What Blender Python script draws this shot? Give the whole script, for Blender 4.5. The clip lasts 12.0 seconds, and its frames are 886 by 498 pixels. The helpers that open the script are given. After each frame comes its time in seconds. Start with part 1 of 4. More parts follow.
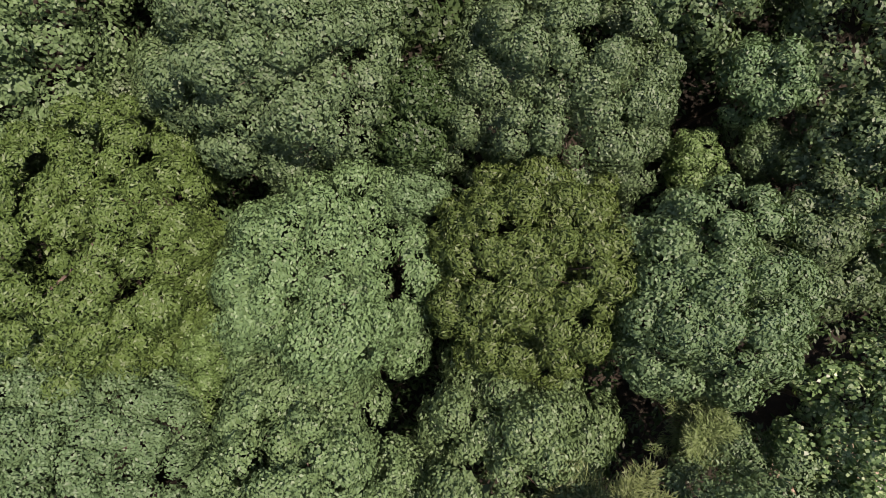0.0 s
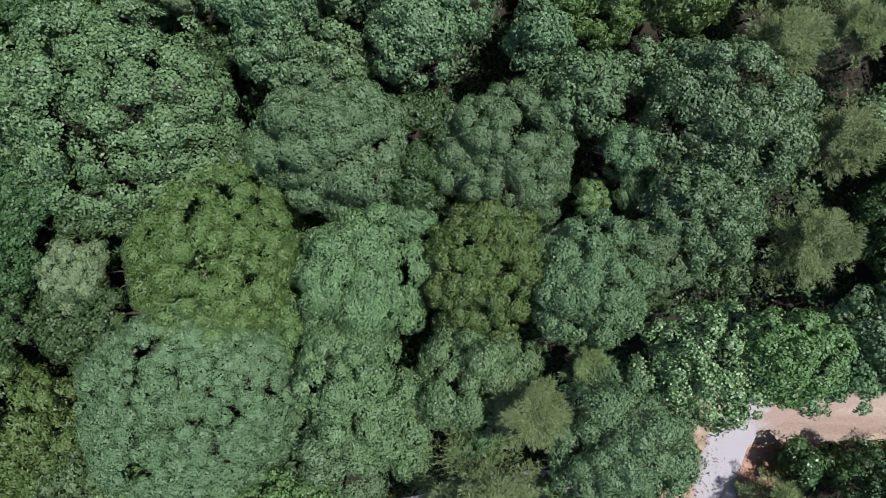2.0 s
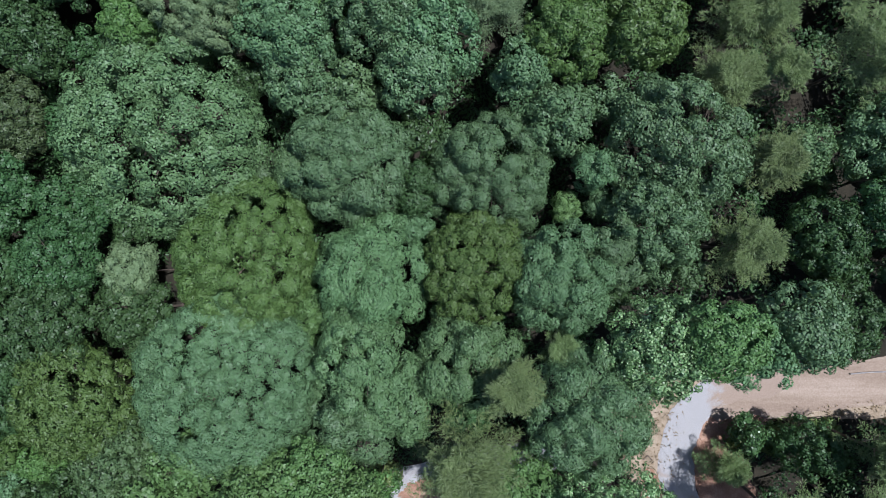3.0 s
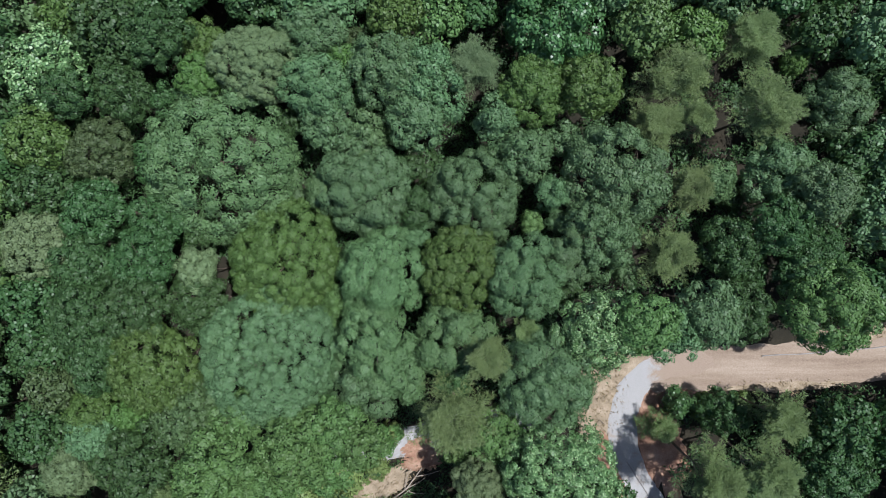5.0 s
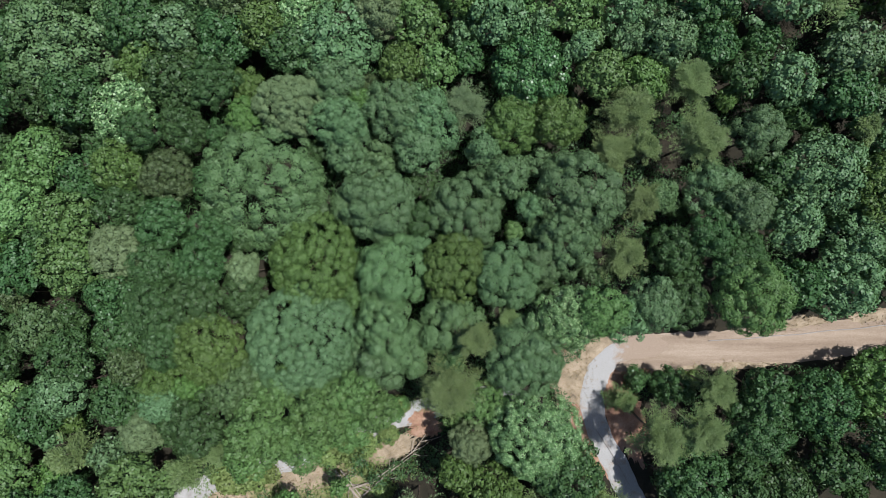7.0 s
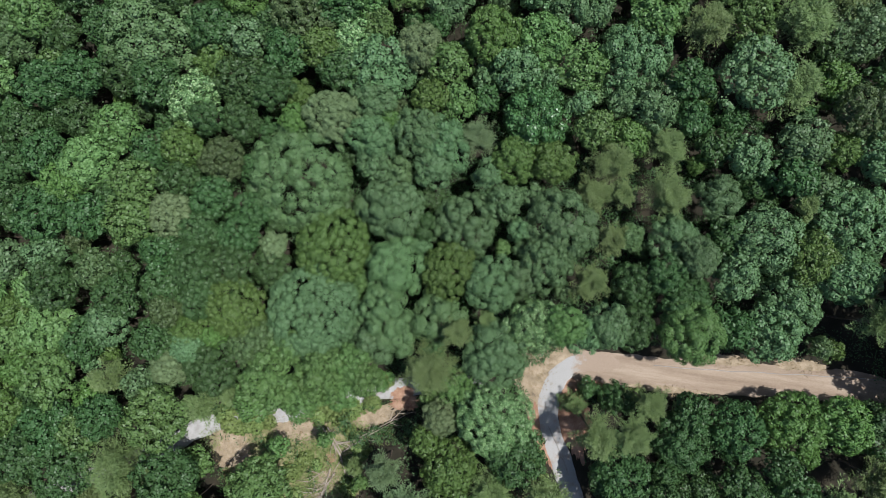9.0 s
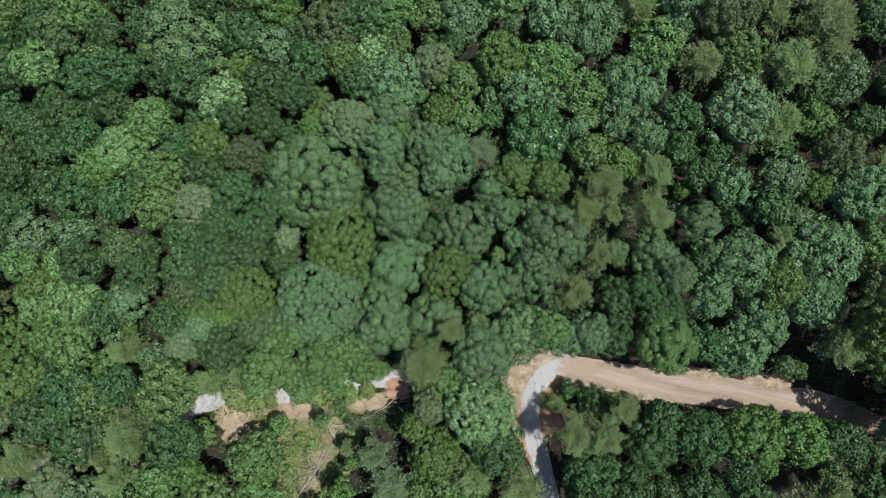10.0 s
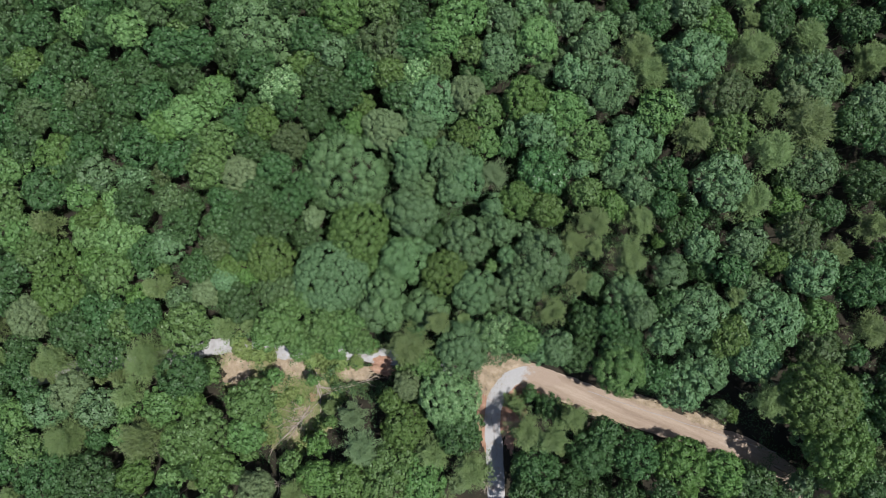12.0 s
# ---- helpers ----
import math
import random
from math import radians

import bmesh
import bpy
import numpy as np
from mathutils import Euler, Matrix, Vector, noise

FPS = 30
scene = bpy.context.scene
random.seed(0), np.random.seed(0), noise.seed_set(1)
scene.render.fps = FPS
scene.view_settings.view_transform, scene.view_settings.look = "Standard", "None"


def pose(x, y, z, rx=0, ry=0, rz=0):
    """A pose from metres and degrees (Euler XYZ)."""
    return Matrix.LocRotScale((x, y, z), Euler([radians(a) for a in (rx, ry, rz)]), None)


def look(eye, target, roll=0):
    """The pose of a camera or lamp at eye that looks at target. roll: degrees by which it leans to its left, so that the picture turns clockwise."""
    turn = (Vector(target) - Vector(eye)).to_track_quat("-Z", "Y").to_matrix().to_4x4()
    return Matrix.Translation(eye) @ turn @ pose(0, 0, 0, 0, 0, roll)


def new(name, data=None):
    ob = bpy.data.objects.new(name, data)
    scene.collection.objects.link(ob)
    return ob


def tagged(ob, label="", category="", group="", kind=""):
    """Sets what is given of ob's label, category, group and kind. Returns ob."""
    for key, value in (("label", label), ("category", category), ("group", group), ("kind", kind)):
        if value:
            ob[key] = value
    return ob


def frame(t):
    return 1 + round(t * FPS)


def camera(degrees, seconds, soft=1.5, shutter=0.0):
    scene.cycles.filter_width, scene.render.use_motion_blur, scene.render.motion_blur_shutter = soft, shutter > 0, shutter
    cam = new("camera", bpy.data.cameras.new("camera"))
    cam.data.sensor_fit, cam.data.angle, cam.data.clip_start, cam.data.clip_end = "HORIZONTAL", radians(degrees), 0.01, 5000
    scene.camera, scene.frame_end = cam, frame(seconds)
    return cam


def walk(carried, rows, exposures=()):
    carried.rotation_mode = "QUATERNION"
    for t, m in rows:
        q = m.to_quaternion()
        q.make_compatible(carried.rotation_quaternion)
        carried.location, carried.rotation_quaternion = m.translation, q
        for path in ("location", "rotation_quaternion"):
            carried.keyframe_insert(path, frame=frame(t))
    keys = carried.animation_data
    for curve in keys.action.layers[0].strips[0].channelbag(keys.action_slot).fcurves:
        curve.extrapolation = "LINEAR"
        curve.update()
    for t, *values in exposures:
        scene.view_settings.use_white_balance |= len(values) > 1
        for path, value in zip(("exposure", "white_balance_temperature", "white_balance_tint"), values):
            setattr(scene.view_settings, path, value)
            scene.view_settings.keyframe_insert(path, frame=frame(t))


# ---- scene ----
cam = camera(70, 12.0, soft=0.6)
PATH = [
    (0, pose(0.02, 0.02, 28.82, -0.69, 0.15, 0.00)),
    (0.5, pose(0.23, 0.14, 32.26, -0.66, 0.21, -0.17)),
    (1, pose(0.41, 0.23, 35.68, -0.64, 0.27, -0.32)),
    (1.5, pose(0.59, 0.33, 39.10, -0.63, 0.32, -0.36)),
    (2, pose(0.75, 0.46, 42.55, -0.61, 0.36, -0.40)),
    (2.5, pose(0.92, 0.56, 45.85, -0.58, 0.41, -0.33)),
    (3, pose(1.10, 0.62, 49.22, -0.53, 0.49, -0.32)),
    (3.2, pose(1.19, 0.65, 50.57, -0.51, 0.52, -0.37)),
    (4.8, pose(2.26, 0.77, 60.61, -0.14, 1.01, 0.09)),
    (5, pose(2.41, 0.73, 61.87, -0.08, 1.10, 0.07)),
    (5.5, pose(2.77, 0.64, 65.03, 0.09, 1.34, -0.00)),
    (6, pose(3.14, 0.54, 68.24, 0.26, 1.57, -0.11)),
    (6.5, pose(3.50, 0.43, 71.45, 0.43, 1.80, -0.11)),
    (7, pose(3.89, 0.34, 74.71, 0.58, 1.99, -0.15)),
    (7.2, pose(4.03, 0.30, 76.01, 0.64, 2.06, -0.18)),
    (8.8, pose(5.02, 0.51, 86.24, 1.11, 2.33, 7.37)),
    (9, pose(5.15, 0.53, 87.54, 1.19, 2.36, 8.46)),
    (9.5, pose(5.48, 0.58, 90.80, 1.39, 2.41, 10.82)),
    (10, pose(5.79, 0.54, 94.11, 1.59, 2.47, 12.28)),
    (10.5, pose(6.09, 0.49, 97.37, 1.80, 2.53, 14.27)),
    (11, pose(6.39, 0.44, 100.57, 2.02, 2.57, 16.40)),
    (11.5, pose(6.70, 0.38, 103.76, 2.24, 2.60, 19.17)),
    (12, pose(7.04, 0.33, 106.96, 2.46, 2.62, 23.03)),
]
walk(cam, PATH, [(0, 0.77, 7350, 36), (0.8, 0.75, 7250, 35), (1.6, 0.71, 6400, 26), (2.5, 0.67, 5650, 20), (3.4, 0.64, 5550, 14), (5, 0.64, 5800, 12), (9, 0.60, 6100, 10), (12, 0.59, 6150, 12)])

# ---- daylight ----
SUN = Vector((0.37, 0.14, 1.0)).normalized()
sun = new("sun", bpy.data.lights.new("sun", "SUN"))
sun.data.energy, sun.data.angle, sun.data.color = 5.0, radians(0.53), (1.0, 0.96, 0.9)
sun.matrix_world = look(SUN * 200, (0, 0, 0))
world = bpy.data.worlds.new("sky")
scene.world = world
world.use_nodes = True
sky = world.node_tree.nodes.new("ShaderNodeTexSky")
sky.sky_type, sky.sun_disc = "NISHITA", False
sky.sun_elevation, sky.sun_rotation = math.asin(SUN.z), math.atan2(SUN.x, SUN.y)
world.node_tree.links.new(sky.outputs[0], world.node_tree.nodes["Background"].inputs[0])
world.node_tree.nodes["Background"].inputs[1].default_value = 0.11


# ---- materials ----
def shader(name):
    m = bpy.data.materials.new(name)
    m.use_nodes = True
    t = m.node_tree
    return m, t.nodes, t.links, t.nodes["Principled BSDF"]


def ramp(nodes, stops):
    r = nodes.new("ShaderNodeValToRGB")
    while len(r.color_ramp.elements) < len(stops):
        r.color_ramp.elements.new(0.5)
    for e, (p, c) in zip(r.color_ramp.elements, stops):
        e.position, e.color = p, (*c, 1)
    return r


def noise_node(nodes, links, scale, detail=4.0, rough=0.55):
    g = nodes.new("ShaderNodeNewGeometry")
    n = nodes.new("ShaderNodeTexNoise")
    n.inputs["Scale"].default_value, n.inputs["Detail"].default_value, n.inputs["Roughness"].default_value = scale, detail, rough
    links.new(g.outputs["Position"], n.inputs["Vector"])
    return n


def leaf_material(name, dark, mid, light, gloss=0.5, through_light=0.2, tip=None, tips=0.0):
    """Leaves: each one of its own tone, each tree a little off, and slow changes over the crown."""
    m, nodes, links, b = shader(name)
    g = nodes.new("ShaderNodeNewGeometry")
    dark, light = [0.4 * a + 0.6 * b for a, b in zip(dark, mid)], [0.35 * a + 0.65 * b for a, b in zip(light, mid)]
    stops = [(0.0, dark), (0.5, mid), (1.0 - tips, light)]
    if tip:
        stops += [(min(1.0 - tips + 0.02, 0.995), tip), (1.0, tip)]
    r = ramp(nodes, stops)
    links.new(g.outputs["Random Per Island"], r.inputs[0])
    info = nodes.new("ShaderNodeObjectInfo")
    big = noise_node(nodes, links, 1.2, 2.0)
    add = nodes.new("ShaderNodeMath")
    add.operation = "ADD"
    links.new(info.outputs["Random"], add.inputs[0])
    links.new(big.outputs[0], add.inputs[1])
    val = nodes.new("ShaderNodeMapRange")
    val.inputs["From Min"].default_value, val.inputs["From Max"].default_value = 0.3, 1.7
    val.inputs["To Min"].default_value, val.inputs["To Max"].default_value = 0.78, 1.22
    links.new(add.outputs[0], val.inputs[0])
    hue = nodes.new("ShaderNodeMapRange")
    hue.inputs["To Min"].default_value, hue.inputs["To Max"].default_value = 0.488, 0.512
    links.new(info.outputs["Random"], hue.inputs[0])
    hsv = nodes.new("ShaderNodeHueSaturation")
    links.new(hue.outputs[0], hsv.inputs["Hue"])
    links.new(val.outputs[0], hsv.inputs["Value"])
    links.new(r.outputs[0], hsv.inputs["Color"])
    links.new(hsv.outputs[0], b.inputs["Base Color"])
    b.inputs["Roughness"].default_value = gloss
    b.inputs["Specular IOR Level"].default_value = 0.3
    tr = nodes.new("ShaderNodeBsdfTranslucent")
    warm = nodes.new("ShaderNodeMixRGB")
    warm.blend_type = "MULTIPLY"
    warm.inputs[0].default_value, warm.inputs[2].default_value = 1.0, (1.15, 1.2, 0.55, 1)
    links.new(hsv.outputs[0], warm.inputs[1])
    links.new(warm.outputs[0], tr.inputs[0])
    mix = nodes.new("ShaderNodeMixShader")
    mix.inputs[0].default_value = through_light
    links.new(b.outputs[0], mix.inputs[1])
    links.new(tr.outputs[0], mix.inputs[2])
    links.new(mix.outputs[0], nodes["Material Output"].inputs[0])
    return m


def earth_material(name, stops, scale, fine, bump, rough=0.95, drawn=1.0):
    """Soil, litter, gravel: patches over grain, with relief."""
    m, nodes, links, b = shader(name)
    n1, n2 = noise_node(nodes, links, scale, 6.0, 0.6), noise_node(nodes, links, fine, 3.0, 0.7)
    if drawn < 1:  # streaks along the track
        g, sc = nodes.new("ShaderNodeNewGeometry"), nodes.new("ShaderNodeVectorMath")
        sc.operation, sc.inputs[1].default_value = "MULTIPLY", (drawn, 1.6, 1)
        links.new(g.outputs["Position"], sc.inputs[0])
        links.new(sc.outputs[0], n1.inputs["Vector"])
    mix = nodes.new("ShaderNodeMath")
    mix.operation = "MULTIPLY_ADD"
    links.new(n2.outputs[0], mix.inputs[0])
    mix.inputs[1].default_value = 0.6
    links.new(n1.outputs[0], mix.inputs[2])
    r = ramp(nodes, stops)
    shift = nodes.new("ShaderNodeMapRange")
    shift.inputs["From Min"].default_value, shift.inputs["From Max"].default_value = 0.5, 1.1
    links.new(mix.outputs[0], shift.inputs[0])
    links.new(shift.outputs[0], r.inputs[0])
    links.new(r.outputs[0], b.inputs["Base Color"])
    b.inputs["Roughness"].default_value = rough
    b.inputs["Specular IOR Level"].default_value = 0.25
    bp = nodes.new("ShaderNodeBump")
    bp.inputs["Strength"].default_value, bp.inputs["Distance"].default_value = bump, 0.05
    links.new(n2.outputs[0], bp.inputs["Height"])
    links.new(bp.outputs[0], b.inputs["Normal"])
    return m


BLUE = leaf_material("blue_green_leaves", (0.046, 0.082, 0.034), (0.079, 0.140, 0.057), (0.122, 0.215, 0.088))
MINT = leaf_material("mint_leaves", (0.052, 0.090, 0.035), (0.087, 0.153, 0.058), (0.134, 0.234, 0.090))
SILVER = leaf_material("silvery_leaves", (0.044, 0.079, 0.033), (0.076, 0.136, 0.056), (0.118, 0.208, 0.088))
GREEN = leaf_material("green_leaves", (0.043, 0.077, 0.023), (0.075, 0.139, 0.039), (0.117, 0.212, 0.060))
DARK = leaf_material("dark_green_leaves", (0.022, 0.047, 0.014), (0.038, 0.080, 0.024), (0.060, 0.122, 0.038))
OLIVE = leaf_material("olive_leaves", (0.039, 0.073, 0.017), (0.067, 0.124, 0.029), (0.105, 0.188, 0.046))
YELLOW = leaf_material("yellow_green_leaves", (0.040, 0.074, 0.018), (0.068, 0.125, 0.030), (0.104, 0.188, 0.046))
LIME = leaf_material("light_green_leaves", (0.058, 0.108, 0.031), (0.100, 0.178, 0.055), (0.156, 0.255, 0.086))
BROWN = leaf_material("brownish_leaves", (0.035, 0.055, 0.020), (0.060, 0.096, 0.034), (0.094, 0.147, 0.053))
BLOSSOM = leaf_material("pale_tipped_leaves", (0.050, 0.098, 0.032), (0.080, 0.148, 0.050), (0.118, 0.200, 0.070), 0.4, 0.15, (0.20, 0.29, 0.13), 0.28)
GLOSSY = leaf_material("glossy_leaves", (0.031, 0.063, 0.021), (0.052, 0.108, 0.035), (0.081, 0.168, 0.054), 0.36)
NEEDLE = leaf_material("pine_needles", (0.068, 0.103, 0.034), (0.103, 0.150, 0.050), (0.148, 0.203, 0.073), 0.5, 0.15)
PALE_NEEDLE = leaf_material("pale_needles", (0.068, 0.108, 0.046), (0.100, 0.152, 0.066), (0.140, 0.202, 0.092), 0.55, 0.15)
DRY = leaf_material("dry_leaves", (0.075, 0.112, 0.048), (0.107, 0.156, 0.066), (0.150, 0.205, 0.092), 0.6, 0.15)
RUST = leaf_material("withered_leaves", (0.055, 0.048, 0.028), (0.095, 0.080, 0.046), (0.150, 0.125, 0.075), 0.6, 0.1)
BARK = earth_material("bark", [(0.0, (0.05, 0.04, 0.03)), (0.6, (0.13, 0.10, 0.075)), (1.0, (0.22, 0.18, 0.14))], 2.0, 25.0, 0.8)
DEADWOOD = earth_material("bleached_wood", [(0.0, (0.112, 0.091, 0.070)), (0.5, (0.238, 0.203, 0.161)), (1.0, (0.350, 0.315, 0.266))], 1.5, 30.0, 0.5)
# litter browns taken down to near black: the canopy's shade put into the colour
SHADED_LITTER = earth_material("shade_darkened_litter", [(0.0, (0.008, 0.008, 0.005)), (0.5, (0.017, 0.015, 0.009)), (1.0, (0.036, 0.029, 0.018))], 0.35, 9.0, 0.9)
DIRT = earth_material("tan_dirt", [(0.0, (0.130, 0.094, 0.067)), (0.5, (0.212, 0.164, 0.122)), (1.0, (0.298, 0.244, 0.190))], 0.6, 7.0, 0.5, 0.95, 0.14)
GRAVEL = earth_material("grey_gravel", [(0.0, (0.165, 0.148, 0.130)), (0.45, (0.245, 0.240, 0.232)), (1.0, (0.330, 0.328, 0.322))], 0.8, 16.0, 0.7)
WEEDY = earth_material("weedy_soil", [(0.0, (0.070, 0.076, 0.032)), (0.5, (0.155, 0.145, 0.070)), (1.0, (0.265, 0.220, 0.130))], 0.9, 9.0, 0.9)
CLAY = earth_material("red_clay", [(0.0, (0.110, 0.059, 0.038)), (0.5, (0.232, 0.133, 0.087)), (1.0, (0.342, 0.245, 0.177))], 0.7, 8.0, 0.7)
STRAW = earth_material("dry_grass_soil", [(0.0, (0.105, 0.084, 0.052)), (0.5, (0.228, 0.180, 0.122)), (1.0, (0.340, 0.280, 0.205))], 0.9, 12.0, 0.9)
STRAW_BLADE = leaf_material("straw", (0.17, 0.125, 0.07), (0.24, 0.185, 0.11), (0.31, 0.25, 0.155), 0.6, 0.2)
WEED = leaf_material("weeds", (0.090, 0.130, 0.038), (0.145, 0.205, 0.064), (0.215, 0.275, 0.100), 0.5, 0.25)



def dusty_gravel():
    """The gravel, more and more strewn with tan dirt towards the dirt track."""
    m, nodes, links, b = shader("dusty_gravel")
    fine, slow = noise_node(nodes, links, 16.0, 3.0, 0.7), noise_node(nodes, links, 0.9, 5.0, 0.65)
    grey = ramp(nodes, [(0.25, (0.165, 0.155, 0.142)), (0.5, (0.250, 0.246, 0.238)), (0.75, (0.330, 0.328, 0.322))])
    links.new(fine.outputs[0], grey.inputs[0])
    tan = ramp(nodes, [(0.25, (0.150, 0.108, 0.078)), (0.75, (0.285, 0.225, 0.172))])
    links.new(fine.outputs[0], tan.inputs[0])
    g, sep = nodes.new("ShaderNodeNewGeometry"), nodes.new("ShaderNodeSeparateXYZ")
    links.new(g.outputs["Position"], sep.inputs[0])
    along = nodes.new("ShaderNodeMapRange")
    along.inputs["From Min"].default_value, along.inputs["From Max"].default_value = 19.5, 24.5
    along.inputs["To Min"].default_value, along.inputs["To Max"].default_value = -0.28, 0.6
    links.new(sep.outputs[0], along.inputs[0])
    south = nodes.new("ShaderNodeMapRange")
    south.inputs["From Min"].default_value, south.inputs["From Max"].default_value = -16.0, -14.0
    links.new(sep.outputs[1], south.inputs[0])
    here = nodes.new("ShaderNodeMath")
    here.operation = "MULTIPLY"
    links.new(along.outputs[0], here.inputs[0])
    links.new(south.outputs[0], here.inputs[1])
    add = nodes.new("ShaderNodeMath")
    links.new(here.outputs[0], add.inputs[0])
    links.new(slow.outputs[0], add.inputs[1])
    edge = nodes.new("ShaderNodeMapRange")
    edge.inputs["From Min"].default_value, edge.inputs["From Max"].default_value = 0.52, 0.72
    links.new(add.outputs[0], edge.inputs[0])
    mix = nodes.new("ShaderNodeMixRGB")
    links.new(edge.outputs[0], mix.inputs[0])
    links.new(grey.outputs[0], mix.inputs[1])
    links.new(tan.outputs[0], mix.inputs[2])
    links.new(mix.outputs[0], b.inputs["Base Color"])
    b.inputs["Roughness"].default_value = 0.95
    bp = nodes.new("ShaderNodeBump")
    bp.inputs["Strength"].default_value, bp.inputs["Distance"].default_value = 0.7, 0.05
    links.new(fine.outputs[0], bp.inputs["Height"])
    links.new(bp.outputs[0], b.inputs["Normal"])
    return m


DUSTY = dusty_gravel()

# ---- mesh helpers ----
def part(name, bm, material, parent=None, label=""):
    me = bpy.data.meshes.new(name)
    bm.to_mesh(me)
    bm.free()
    me.materials.append(material)
    ob = new(name, me)
    ob.parent = parent
    if label:
        tagged(ob, label)
    return ob


def quads(name, v):
    """A mesh of loose four-cornered blades, from an array (n, 4, 3)."""
    n = len(v)
    me = bpy.data.meshes.new(name)
    me.vertices.add(4 * n)
    me.vertices.foreach_set("co", np.ascontiguousarray(v, np.float32).ravel())
    me.loops.add(4 * n)
    me.loops.foreach_set("vertex_index", np.arange(4 * n, dtype=np.int32))
    me.polygons.add(n)
    me.polygons.foreach_set("loop_start", np.arange(0, 4 * n, 4, dtype=np.int32))
    me.update(calc_edges=True)
    return me


def unit(a):
    return a / np.maximum(np.linalg.norm(a, axis=-1, keepdims=True), 1e-9)


def blades(at, along, face, length, width, fold=0.25):
    """Lens-shaped leaves at points, each along its own way, its face turned to face."""
    along = unit(along)
    side = unit(np.cross(along, face))
    up = np.cross(side, along)
    length, width = np.broadcast_to(length, len(at))[:, None], np.broadcast_to(width, len(at))[:, None]
    mid = at + along * length * 0.45
    return np.stack([at, mid + side * width / 2 + up * width * fold, at + along * length, mid - side * width / 2 + up * width * fold], 1)


def lumps(d, seed, scale=2.2):
    """Slow unevenness over directions, about -1 to 1."""
    r = np.random.default_rng(seed)
    out = np.zeros(len(d))
    for k in range(5):
        w = r.normal(size=3) * scale
        out += np.sin(d @ w + r.uniform(0, 6.3))
    return out / 2.6


FINE = {"near": (1.1, 0.13, 0.07), "mid": (0.92, 0.175, 0.115), "far": (0.9, 0.29, 0.24), "coarse": (0.6, 0.95, 0.75)}


def spiral(n, low):
    """Even directions over a dome, from straight up down to the height low."""
    k = np.arange(n) + 0.5
    z = 1 - k / n * (1 - low)
    flat = np.sqrt(np.maximum(1 - z * z, 0.02))
    return np.stack([flat * np.cos(k * 2.399963), flat * np.sin(k * 2.399963), z], 1)


